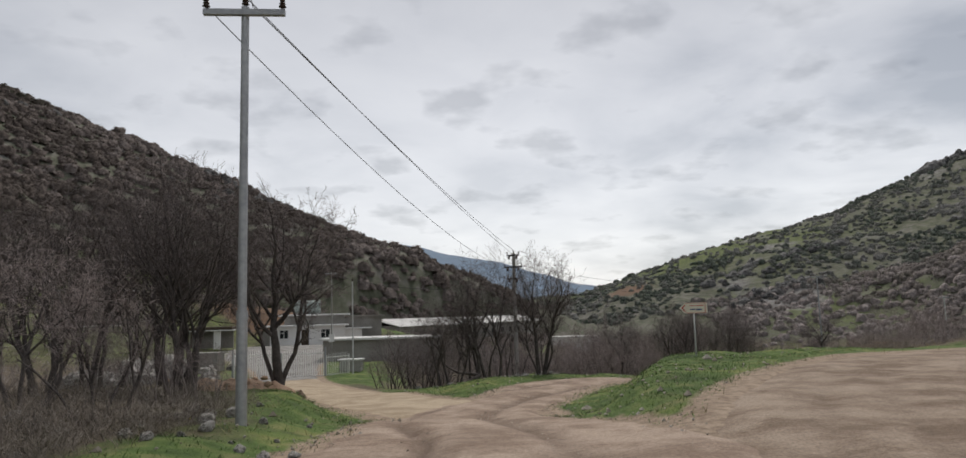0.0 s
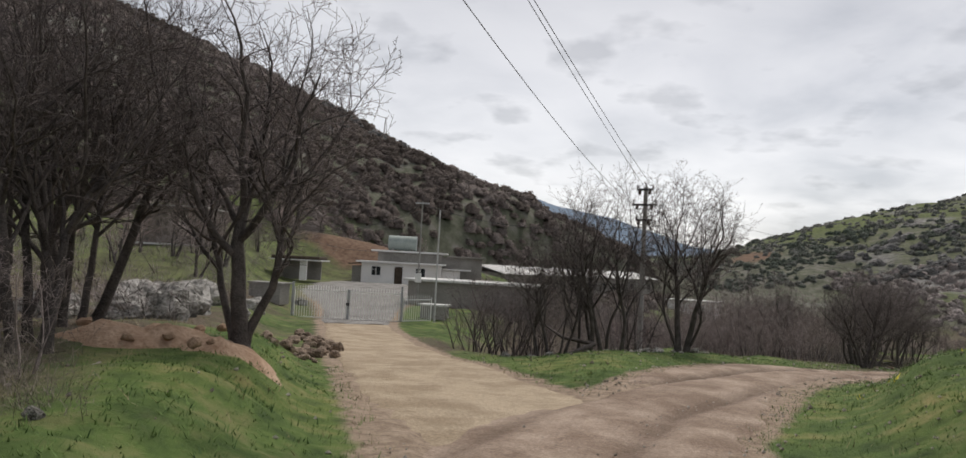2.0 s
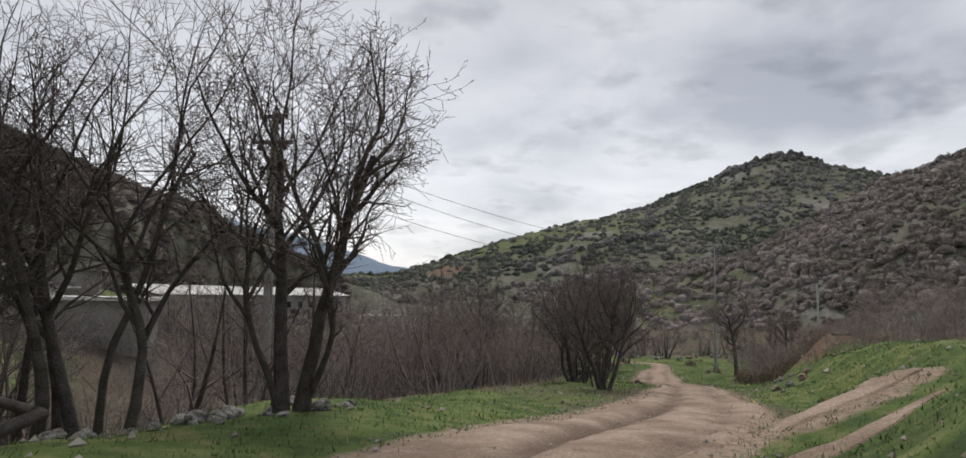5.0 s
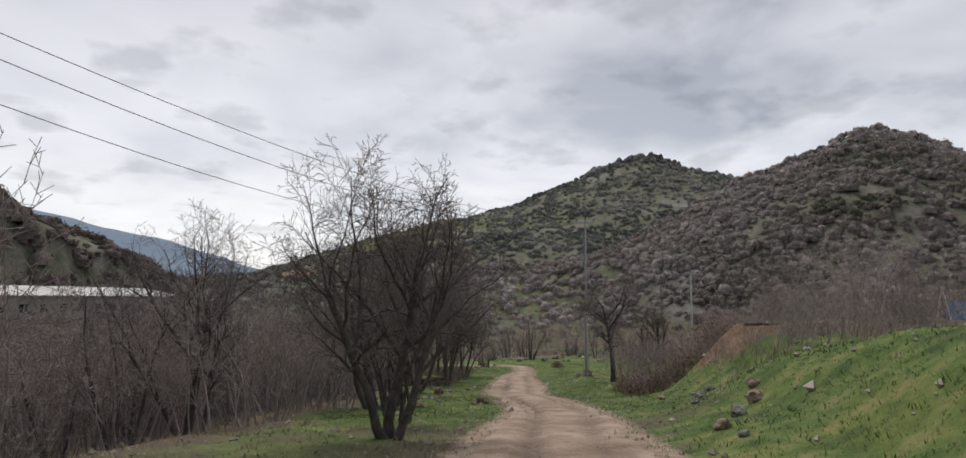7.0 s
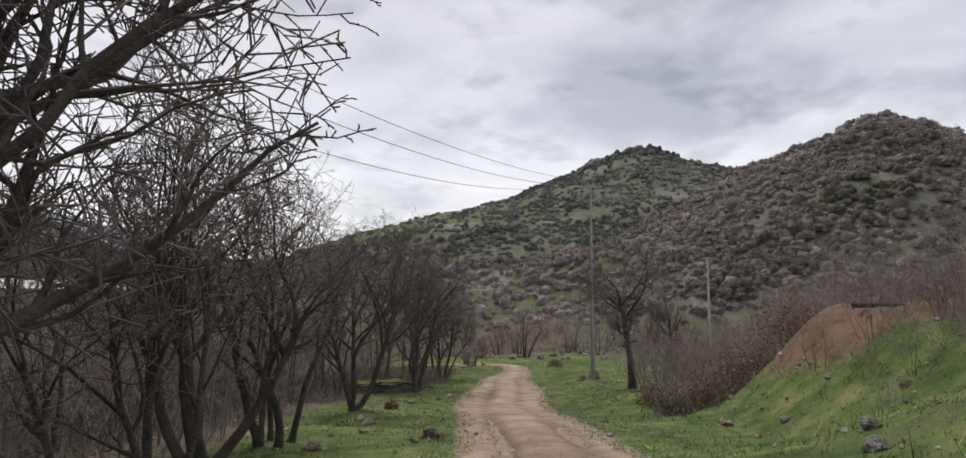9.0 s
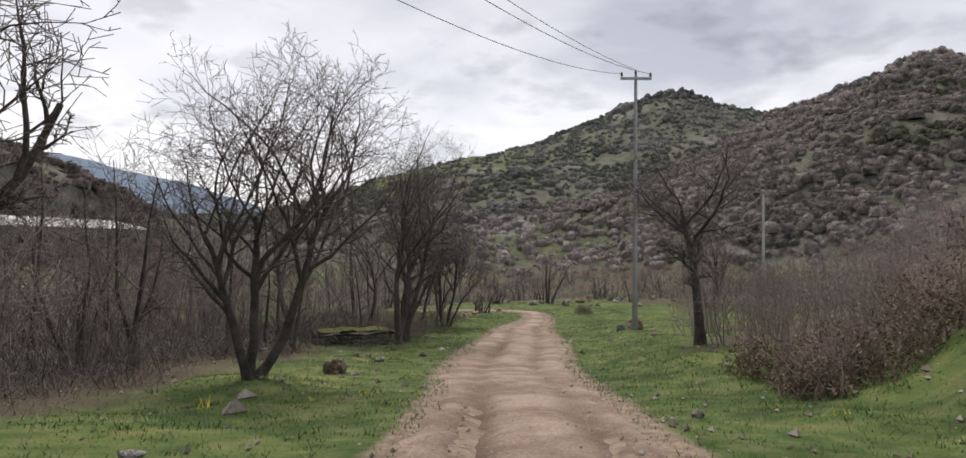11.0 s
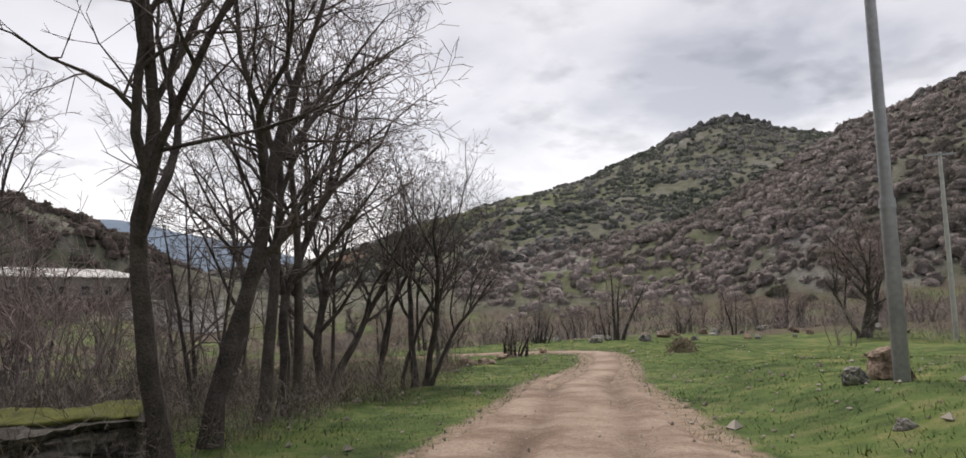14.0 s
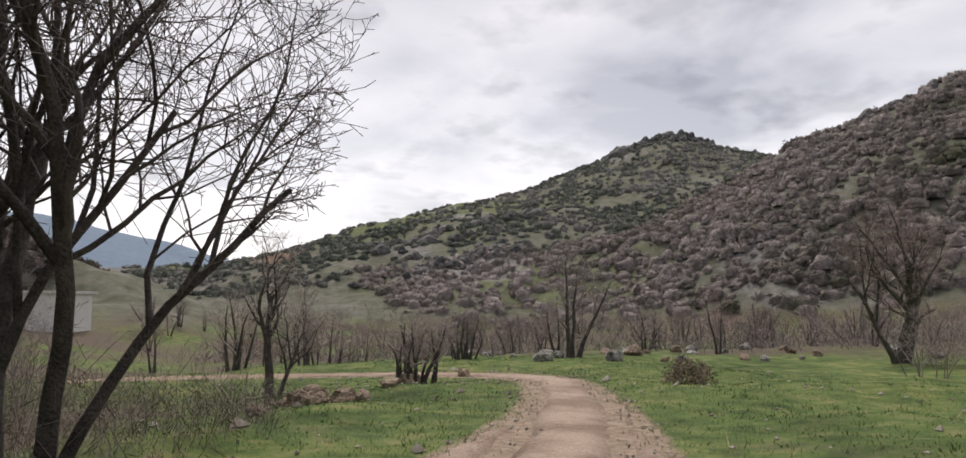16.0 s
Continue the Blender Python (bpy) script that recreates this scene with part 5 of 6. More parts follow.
def arm_ends(at, z, half, turn):
    c, s = math.cos(radians(turn)), math.sin(radians(turn))
    return [(at[0] + k * half * c, at[1] + k * half * s, z) for k in (-1, 0, 1)]


na, ma = arm_ends(POLE_N, 9.6, 0.61, 8), arm_ends(POLE_M, 8.2, 0.4, -20)
na[1] = (na[1][0], na[1][1], 9.8)
na[2] = (na[1][0] + 0.13, na[1][1], 9.62)
ma[0] = (ma[0][0], ma[0][1], 7.3)
ea = arm_ends(POLE_E, 7.6, 0.57, -20)
ea[1] = (ea[1][0], ea[1][1], 7.75)
for a, b, sag in zip(na, ma, (0.7, 0.2, 0.25)):
    wire(a, b, sag)
for a, b, z, sag in zip(ma, ea, (6.7, 7.6, 7.1), (2.1, 1.45, 1.85)):
    wire((a[0], a[1], z), b, sag)
behind = arm_ends((6, -26), 9.9, 0.61, 10)
for a, b in zip(behind, na):
    wire(a, b, 0.5)
wa = arm_ends(POLE_W, 5.2, 0.65, -30)
for a, b in zip(arm_ends((118, 112), 9, 0.6, -30), wa):
    wire(b, a, 0.8)
wire((-14.0, 60.4, 8.1), (-62, 170, 14), 2.0, 0.02)
wire((-14.0, 60.4, 8.1), (2.0, 47.3, 6.4), 0.8, 0.015)
wire((-33.0, 76.0, 6.8), (-14.0, 60.4, 7.6), 0.9, 0.015)
wire((-33.0, 76.0, 6.6), (-26, 86.5, 4.9), 0.7, 0.015)

# ---- road sign ----
SIGN = (7.4, 25.55)
sign = thing("road_sign", Matrix.Translation((*SIGN, ground_z(*SIGN))) @ Matrix.Rotation(radians(-38), 4, "Z"), "cream arrow-shaped road sign on a thin pale post", "road sign")
gz = 2.745 - ground_z(*SIGN)
part("post", rod((0, 0, -0.2), (0, 0, gz + 1.62), 0.026, 0.026, 12), M["white_pole"], sign, "thin pale steel post", True)
part("foot", boxes((-0.2, 0.2, -0.18, 0.18, gz - 0.35, gz + 0.07), bevel=0.04), M["concrete"], sign, "rough concrete footing")
bm = bmesh.new()
outline = [(-0.50, 0), (-0.28, 0.18), (0.50, 0.18), (0.50, -0.18), (-0.28, -0.18)]
vs = [bm.verts.new((x, -0.045, z)) for x, z in outline]
f = bm.faces.new(vs)
bm.faces.ensure_lookup_table()
ext = bmesh.ops.extrude_face_region(bm, geom=[f])
bmesh.ops.translate(bm, vec=(0, 0.02, 0), verts=[v for v in ext["geom"] if isinstance(v, bmesh.types.BMVert)])
board = part("board", bm, M["sign_cream"], sign)
board.location = (0, 0, gz + 1.72)


def chevron(x, w, t, y):
    b = bmesh.new()
    pts = [(x - w, 0), (x, w), (x + t, w), (x - w + t, 0), (x + t, -w), (x, -w)]
    a = [b.verts.new((px, y, pz)) for px, pz in pts]
    b.faces.new((a[0], a[3], a[2], a[1]))
    b.faces.new((a[0], a[5], a[4], a[3]))
    g = bmesh.ops.extrude_face_region(b, geom=b.faces[:])
    bmesh.ops.translate(b, vec=(0, -0.004, 0), verts=[v for v in g["geom"] if isinstance(v, bmesh.types.BMVert)])
    return b


part("arrow", chevron(-0.30, 0.11, 0.05, -0.047), M["sign_red"], board, "dark red arrow head")
part("line_of_writing", boxes((-0.12, 0.12, -0.051, -0.046, 0.065, 0.085), (0.14, 0.38, -0.051, -0.046, 0.06, 0.09), bevel=0.003), M["sign_red"], board, "red line of small unreadable letters")
part("line_of_writing", boxes((-0.10, 0.08, -0.051, -0.046, -0.07, -0.03), (0.11, 0.32, -0.051, -0.046, -0.08, -0.03), bevel=0.003), M["sign_blue"], board, "dark blue line of unreadable letters")
part("border", boxes((0.43, 0.445, -0.05, -0.046, -0.16, 0.16), (-0.28, 0.48, -0.05, -0.046, 0.155, 0.165), (-0.28, 0.48, -0.05, -0.046, -0.165, -0.155)), M["sign_red"], board, "thin red border line")

# ---- gate and fence ----


def gate_leaf(root, a, b, height, bars, name):
    a, b = Vector(a), Vector(b)
    span = (b - a).length
    leaf = new(name)
    leaf.parent = root
    leaf.matrix_basis = Matrix.Translation(a) @ Matrix.Rotation(math.atan2((b - a).y, (b - a).x), 4, "Z")
    for z in (0.12, height - 0.28):
        part("rail", boxes((0.04, span - 0.04, -0.02, 0.02, z - 0.02, z + 0.02)), M["gate_paint"], leaf)
    for x in (0.05, span - 0.05):
        part("stile", boxes((x - 0.025, x + 0.025, -0.025, 0.025, 0.05, height - 0.15)), M["gate_paint"], leaf)
    for i in range(bars):
        x = 0.05 + (span - 0.1) * (i + 1) / (bars + 1)
        up = height - 0.12 + 0.05 * math.sin(i / bars * math.pi)
        bm = rod((x, 0, 0.08), (x, 0, up), 0.015, 0.015, 6)
        rod((x, 0, up), (x, 0, up + 0.09), 0.016, 0.002, 6, bm)
        part("bar", bm, M["gate_paint"], leaf)
    return leaf


gz = 0.62
gate = thing("gate", Matrix.Translation((-14.0, 47.6, gz)), "closed double gate of white upright metal bars", "gate")
for x, y in ((2.62, 1.1), (0.0, 0.0), (-3.0, -0.45)):
    part("gate_post", boxes((x - 0.05, x + 0.05, y - 0.05, y + 0.05, -0.3, 1.98 if x else 1.7), bevel=0.01), M["steel"], gate, "grey steel post")
gate_leaf(gate, (0.06, 0.02, 0), (2.56, 1.08, 0), 1.85, 17, "leaf")
gate_leaf(gate, (-2.94, -0.44, 0), (-0.06, -0.02, 0), 1.85, 19, "leaf")
part("latch", boxes((-0.09, 0.09, -0.1, -0.05, 0.85, 1.0), bevel=0.01), M["dark_metal"], gate, "dark latch box")
side_fence = thing("fence", Matrix.Translation((-11.4, 48.7, gz)) @ Matrix.Rotation(radians(62), 4, "Z"), "short white metal railing running back from the gate", "fence")
gate_leaf(side_fence, (0.1, 0, 0), (2.4, 0, 0), 1.55, 12, "panel")

# ---- the house beyond the gate ----
house = thing("house", Matrix.Translation((-27.7, 84.9, 1.25)) @ Matrix.Rotation(radians(12.5), 4, "Z"), "low white flat-roofed house with a stepped upper storey", "house")


def wall_with_openings(w, t, h, openings):
    """A wall in the x-z plane with real openings (x0, x1, z0, z1)."""
    xs = sorted({0.0, w, *[o[0] for o in openings], *[o[1] for o in openings]})
    specs = []
    for a, b in zip(xs, xs[1:]):
        holes = sorted((o[2], o[3]) for o in openings if o[0] <= a and o[1] >= b)
        z = 0.0
        for z0, z1 in holes:
            if z0 > z:
                specs.append((a, b, 0, t, z, z0))
            z = z1
        if z < h:
            specs.append((a, b, 0, t, z, h))
    return boxes(*specs)


HW, HD, HH = 8.6, 6.0, 2.35
OPEN = [(1.05, 2.1, 0.95, 2.0), (3.55, 4.45, 0.0, 2.0), (5.8, 6.9, 0.95, 2.0)]
part("front_wall", wall_with_openings(HW, 0.25, HH, OPEN), M["plaster"], house)
part("side_wall", boxes((0, 0.25, 0.25, HD, 0, HH)), M["plaster"], house)
part("side_wall", boxes((HW - 0.25, HW, 0.25, HD, 0, HH)), M["plaster"], house)
part("back_wall", boxes((0.25, HW - 0.25, HD - 0.25, HD, 0, HH)), M["plaster"], house)
part("roof_slab", boxes((-0.55, HW + 0.4, -0.6, HD + 0.2, HH, HH + 0.17), bevel=0.02), M["white_paint"], house)
part("plinth", boxes((-0.1, HW + 0.1, -0.5, -0.002, -0.3, 0.12), bevel=0.02), M["concrete"], house)
for x0, x1, z0, z1 in (OPEN[0], OPEN[2]):
    w = part("window", boxes((x0, x1, 0.12, 0.135, z0, z1)), M["glass_dark"], house, "dark window pane")
    part("frame", boxes((x0, x0 + 0.06, 0.08, 0.16, z0, z1), (x1 - 0.06, x1, 0.08, 0.16, z0, z1), (x0 + 0.06, x1 - 0.06, 0.08, 0.16, z1 - 0.06, z1), (x0 + 0.06, x1 - 0.06, 0.08, 0.16, z0, z0 + 0.06),
                        ((x0 + x1) / 2 - 0.03, (x0 + x1) / 2 + 0.03, 0.08, 0.16, z0 + 0.06, z1 - 0.06), (x0 + 0.06, (x0 + x1) / 2 - 0.03, 0.09, 0.15, z1 - 0.4, z1 - 0.35)), M["white_paint"], w, "white frame")
    part("sill", boxes((x0 - 0.08, x1 + 0.08, -0.08, 0.1, z0 - 0.06, z0)), M["white_paint"], w)
door = part("door", boxes((3.58, 4.42, 0.14, 0.19, 0.02, 1.98)), M["wood_dark"], house, "dark door standing ajar")
part("door_frame", boxes((3.5, 3.56, -0.02, 0.25, 0, 2.06), (4.44, 4.5, -0.02, 0.25, 0, 2.06), (3.56, 4.44, -0.02, 0.25, 2.0, 2.06)), M["white_paint"], door)
part("upper_wall", boxes((1.4, HW - 0.1, 2.4, HD, HH + 0.17, HH + 1.25)), M["render_grey"], house, "grey rendered upper wall")
part("upper_wall", boxes((HW - 0.1, HW + 4.4, 2.8, HD, 0, HH + 1.0)), M["render_grey"], house, "grey rendered wing wall")
part("upper_roof", boxes((0.7, HW + 0.5, 1.8, HD + 0.3, HH + 1.25, HH + 1.42), bevel=0.02), M["white_paint"], house)
part("wing_roof", boxes((HW + 0.5, HW + 4.8, 2.2, HD + 0.3, HH + 1.0, HH + 1.14), bevel=0.02), M["render_grey"], house)
part("porch_wall", boxes((HW + 0.02, HW + 2.0, 0.6, 2.2, 0, 1.9)), M["plaster"], house)
part("porch_roof", boxes((HW - 0.2, HW + 3.2, 0.3, 2.1, HH - 0.42, HH - 0.3)), M["white_paint"], house)
part("lean_to", boxes((-1.1, -0.02, 0.8, 4.2, -0.1, 1.9)), M["render_grey"], house, "grey side shed wall")
lean_roof = part("lean_to_roof", boxes((-1.5, 0.0, 0.4, 4.6, 0, 0.09)), M["wood_dark"], house, "dark sloping shed roof")
lean_roof.matrix_basis = Matrix.Translation((0, 0, 2.25)) @ Matrix.Rotation(radians(-7), 4, "Y")
tank = thing("water_tank", Matrix.Translation((-26.0, 88.6, 5.0)) @ Matrix.Rotation(radians(12.5), 4, "Z"), "large pale green cylindrical water tank on the roof", "water tank")
bm = rod((0, 0, 0.9), (3.1, 0, 0.9), 0.82, 0.82, 32)
for x in (0.02, 1.0, 2.1, 3.08):
    rod((x - 0.03, 0, 0.9), (x + 0.03, 0, 0.9), 0.845, 0.845, 32, bm)
part("drum", bm, M["tank_green"], tank)
for x in (0.5, 2.6):
    part("cradle", boxes((x - 0.1, x + 0.1, -0.6, 0.6, -0.2, 0.25)), M["concrete"], tank)
part("ladder", boxes((3.12, 3.16, -0.2, -0.16, 0.1, 1.6), (3.12, 3.16, 0.16, 0.2, 0.1, 1.6), *[(3.12, 3.16, -0.16, 0.16, z, z + 0.03) for z in (0.35, 0.65, 0.95, 1.25)]), M["steel"], tank)

low = thing("low_building", Matrix.Translation((-14.9, 61.0, 0.5)) @ Matrix.Rotation(radians(4), 4, "Z"), "low grey rendered outbuilding with a white roof edge", "outbuilding")
part("wall", boxes((0, 9.5, 0, 5, -0.4, 2.1)), M["render_grey"], low)
part("roof", boxes((-0.3, 9.8, -0.35, 5.3, 2.1, 2.27), bevel=0.02), M["roof_sheet"], low, "white painted roof slab")
block = thing("concrete_box", Matrix.Translation((-10.5, 52.4, ground_z(-10.5, 52.4))), "grey concrete valve box with a pale lid", "concrete box")
part("box", boxes((-0.75, 0.75, -0.5, 0.5, -0.2, 0.72), bevel=0.03), M["concrete"], block)
part("lid", boxes((-0.85, 0.85, -0.6, 0.6, 0.72, 0.82), bevel=0.02), M["roof_sheet"], block, "pale slab lid")
trough = thing("water_trough", Matrix.Translation((-20.2, 50.6, ground_z(-20.2, 50.6))), "grey block-built trough with a pale rim", "trough")
part("tub", boxes((-1.0, 1.0, -0.6, 0.6, -0.2, 1.0), bevel=0.03), M["render_grey"], trough)
part("rim", boxes((-1.1, 1.1, -0.7, 0.7, 1.0, 1.1), bevel=0.02), M["concrete"], trough, "pale rim slab")

shed = thing("shed", Matrix.Translation((-32.6, 76.5, ground_z(-32.6, 76.5) - 0.1)) @ Matrix.Rotation(radians(8), 4, "Z"), "small open shed with a dark flat roof and pale pillar", "shed")
part("back_wall", boxes((-0.8, 3.2, 2.2, 2.4, 0, 1.9)), M["render_grey"], shed)
part("side_wall", boxes((-0.8, -0.6, 0, 2.2, 0, 1.9)), M["render_grey"], shed)
part("pillar", boxes((1.7, 2.35, 0, 0.4, 0, 1.9)), M["plaster"], shed, "white pillar")
part("roof", boxes((-1.3, 3.9, -0.5, 2.8, 1.9, 2.02), bevel=0.02), M["roof_sheet"], shed, "pale roof edge")
part("thatch", boxes((-1.1, 3.7, -0.3, 2.6, 2.02, 2.35), bevel=0.1), M["wood_dark"], shed, "dark brush layer on the roof")

cottage = thing("house", Matrix.Translation((-45.0, 71.2, 2.9)) @ Matrix.Rotation(radians(14), 4, "Z"), "brown stone house on the slope behind bare trees", "house")
part("wall", boxes((0, 6.2, 0, 6, -1.2, 5.0)), M["stone_wall"], cottage)
part("roof", boxes((-0.3, 6.5, -0.4, 6.3, 5.0, 5.16), bevel=0.02), M["concrete"], cottage)
part("ledge", boxes((-0.5, 6.4, -1.2, 0.0, 1.35, 1.5), bevel=0.01), M["white_paint"], cottage, "white terrace edge")
cw = part("window", boxes((4.0, 4.5, -0.03, -0.01, 2.9, 4.2)), M["glass_dark"], cottage, "narrow dark window")
part("frame", boxes((3.93, 4.0, -0.06, -0.002, 2.85, 4.25), (4.5, 4.57, -0.06, -0.002, 2.85, 4.25), (4.0, 4.5, -0.06, -0.002, 4.2, 4.25), (4.0, 4.5, -0.06, -0.002, 2.85, 2.9)), M["sign_cream"], cw, "pale window frame")

barn = thing("farm_building", Matrix.Translation((-26, 138, -1.5)) @ Matrix.Rotation(math.atan2(48, 27), 4, "Z"), "very long low farm building with a pale sheet roof", "farm building")
LONG = 55.0
part("wall", boxes((0, LONG, -6, -5.8, -2, 4.2)), M["render_grey"], barn)
part("wall", boxes((0, LONG, 5.8, 6, -2, 4.2)), M["render_grey"], barn)
for x in (0.0, LONG - 0.2):
    part("end_wall", boxes((x, x + 0.2, -5.8, 5.8, -2, 4.2)), M["render_grey"], barn)
for side in (-1, 1):
    bm = bmesh.new()
    n = 56
    for i in range(n):
        x0, x1 = -0.5 + (LONG + 1) * i / n, -0.5 + (LONG + 1) * (i + 1) / n
        lift = 0.05 * (i % 2)
        a = [bm.verts.new(p) for p in ((x0, side * 6.6, 4.1 + lift), (x1, side * 6.6, 4.1 + lift), (x1, 0, 5.5 + lift), (x0, 0, 5.5 + lift))]
        bm.faces.new(a)
    g = bmesh.ops.extrude_face_region(bm, geom=bm.faces[:])
    bmesh.ops.translate(bm, vec=(0, 0, -0.1), verts=[v for v in g["geom"] if isinstance(v, bmesh.types.BMVert)])
    part("roof_slope", bm, M["roof_sheet"], barn, "pale ribbed sheet roof")
for i in range(14):
    x = 2.0 + i * 3.8
    part("window", boxes((x, x + 1.4, -6.03, -5.99, 1.8, 2.9)), M["glass_dark"], barn)

annex = thing("farm_building", Matrix.Translation((8.0, 158.0, -5.0)) @ Matrix.Rotation(radians(-20), 4, "Z"), "low white-walled farm building with a pale flat roof", "farm building")
part("wall", boxes((0, 9, 0, 6, -1.5, 4.0)), M["plaster"], annex)
part("roof", boxes((-0.4, 9.4, -0.4, 6.4, 4.0, 4.25), bevel=0.02), M["roof_sheet"], annex, "pale sheet roof")
part("plinth", boxes((-0.1, 9.1, -0.12, -0.002, -1.5, 0.6)), M["render_grey"], annex, "grey base course")

# ---- stones, mound, slab, log ----


def rock_mesh(seed, flat=0.7, detail=3):
    rng = random.Random(seed)
    bm = bmesh.new()
    bmesh.ops.create_icosphere(bm, subdivisions=detail, radius=1.0)
    off = Vector((rng.uniform(-50, 50), rng.uniform(-50, 50), 0))
    planes = [Vector((rng.gauss(0, 1), rng.gauss(0, 1), rng.gauss(0, 0.7))).normalized() for _ in range(14)]
    for v in bm.verts:
        d = v.co.normalized()
        r = 1.0
        for q in planes:                      # facets broken off
            k = d.dot(q)
            if k > 0.62:
                r = min(r, 0.64 / k)
        r *= 1 + 0.22 * noise.noise(d * 1.5 + off) + 0.10 * noise.noise(d * 4.0 + off) - 0.10 * max(0.0, 1 - 9 * abs(noise.noise(d * 2.2 + off * 1.3))) + 0.05 * noise.noise(d * 9 + off)
        v.co = Vector((d.x * r, d.y * r * 0.85, d.z * r * flat))
    me = bpy.data.meshes.new("rock")
    for f in bm.faces:
        f.smooth = False
    bm.to_mesh(me)
    bm.free()
    return me


ROCKS = [rock_mesh(200 + i, (0.7, 0.55, 0.8, 0.6, 0.5, 0.75)[i], 3) for i in range(6)]
BIG = [rock_mesh(240 + i, (0.75, 0.65, 0.85, 0.7)[i], 4) for i in range(4)]
LITTLE = [rock_mesh(300 + i, (0.6, 0.7, 0.5)[i], 2) for i in range(3)]
for me in ROCKS + LITTLE + BIG:
    me.materials.append(M["rock"])


def rock(x, y, size, k, label, mat="rock", turn=None, group="", sink=0.25, z=None, source=None):
    ob = new("boulder" if size > 0.45 else "stone", (source or ROCKS)[k % len(source or ROCKS)])
    z = ground_z(x, y) if z is None else z
    ob.matrix_basis = Matrix.Translation((x, y, z + size * (0.5 - sink))) @ Matrix.Rotation(turn if turn is not None else k * 1.7, 4, "Z") @ Matrix.Diagonal((size, size, size, 1))
    if mat != "rock":
        ob.material_slots[0].link = "OBJECT"
        ob.material_slots[0].material = M[mat]
    return tagged(ob, label, "rock", group)


def crag(x, y, size, k, stretch=1.3):
    """A limestone outcrop that breaks through the scrub."""
    ob = new("rock_outcrop", CRAGS[k % len(CRAGS)])
    ob.matrix_basis = (Matrix.Translation((x, y, ground_z(x, y) + 0.1 * size)) @ Matrix.Rotation(k * 2.1, 4, "Z")
                       @ Matrix.Diagonal((size * stretch, size, size * 0.95, 1)))
    return tagged(ob, "grey limestone crag breaking through the scrub of the hillside", "rock outcrop", "crags on the hills")


CRAGS = [rock_mesh(260 + i, (0.9, 0.8, 1.0)[i], 3) for i in range(3)]
for me in CRAGS:
    me.materials.append(M["crag"])
crag_rng = random.Random(31)
for count, (x0, y0), (x1, y1), wide, lo, hi in (
        (16, (240, 436), (262, 432), 3.5, 3.0, 5.5), (16, (264, 430), (300, 422), 3.5, 3.0, 5.5), (14, (270, 418), (335, 408), 7, 2.0, 4.0),
        (12, (203, 236), (222, 224), 2.5, 1.6, 3.0), (20, (-98, 222), (-44, 228), 5, 1.6, 3.2), (22, (-84, 214), (-36, 236), 8, 1.2, 2.6),
        (34, (80, 300), (140, 330), 12, 1.4, 3.4), (30, (76, 262), (112, 282), 9, 1.2, 2.8), (18, (120, 260), (230, 330), 26, 1.0, 2.0), (18, (-140, 190), (-70, 205), 14, 0.9, 1.9)):
    for i in range(count):
        f = (i + crag_rng.random()) / count
        crag(x0 + (x1 - x0) * f + crag_rng.gauss(0, wide * 0.5), y0 + (y1 - y0) * f + crag_rng.gauss(0, wide * 0.5), crag_rng.uniform(lo, hi), i + count, crag_rng.uniform(1.0, 1.7))

rng = random.Random(7)
PALE = "pale grey weathered limestone boulder half sunk in the ground"
for i, (x, y, s) in enumerate([(-14.0, 32.5, 1.1), (-12.6, 30.3, 1.25), (-14.6, 30.6, 0.9), (-15.4, 35.4, 1.3), (-17.0, 38.3, 1.2), (-13.4, 35.4, 0.8), (-18.8, 41.0, 0.9), (-16.4, 42.0, 0.8), (-20.4, 44.0, 0.8), (-14.2, 27.6, 1.0), (-11.4, 28.2, 0.7), (-13.2, 29.2, 0.9), (-15.8, 33.0, 1.2), (-16.0, 29.4, 1.1), (-17.2, 36.0, 1.0), (-19.5, 53.5, 0.6), (-21.5, 54.5, 0.6)]):
    rock(x, y, s * 1.0, i, PALE, group="boulders by the driveway", source=BIG)
for i in range(58):
    f = rng.random()
    x, y = -7.4 - 3.4 * f + rng.gauss(0, 0.45), 28.0 + 9.0 * f + rng.gauss(0, 0.5)
    rock(x, y, 0.1 + 0.26 * rng.random() ** 2, i + 3, "rust-brown broken rock in a heap beside the driveway", "rock_brown", group="rock heap")
for i, (x, y, s) in enumerate([(-3.6, 10.1, 0.15), (-3.1, 9.7, 0.12), (-1.6, 9.6, 0.14), (-1.3, 9.9, 0.12), (-2.0, 9.9, 0.12), (-6.7, 12.4, 0.26), (-6.1, 12.0, 0.22), (-4.3, 14.3, 0.2), (-3.4, 13.2, 0.22), (-4.6, 13.6, 0.3), (-5.1, 15.4, 0.24), (-2.7, 12.7, 0.12), (-3.9, 15.9, 0.12), (-4.6, 9.2, 0.12), (-5.3, 9.8, 0.14), (-4.9, 10.8, 0.16), (-3.9, 11.0, 0.13), (-5.6, 11.4, 0.17), (-4.0, 8.6, 0.1), (-3.3, 11.9, 0.2), (-3.0, 11.2, 0.17), (-3.6, 12.6, 0.2), (-2.2, 13.6, 0.08), (-6.3, 10.6, 0.2), (-2.4, 10.6, 0.07), (-2.0, 11.3, 0.06), (-2.9, 10.2, 0.09)]):
    rock(x, y, s, i + 1, "pale grey stone lying in the roadside grass", group="roadside stones")
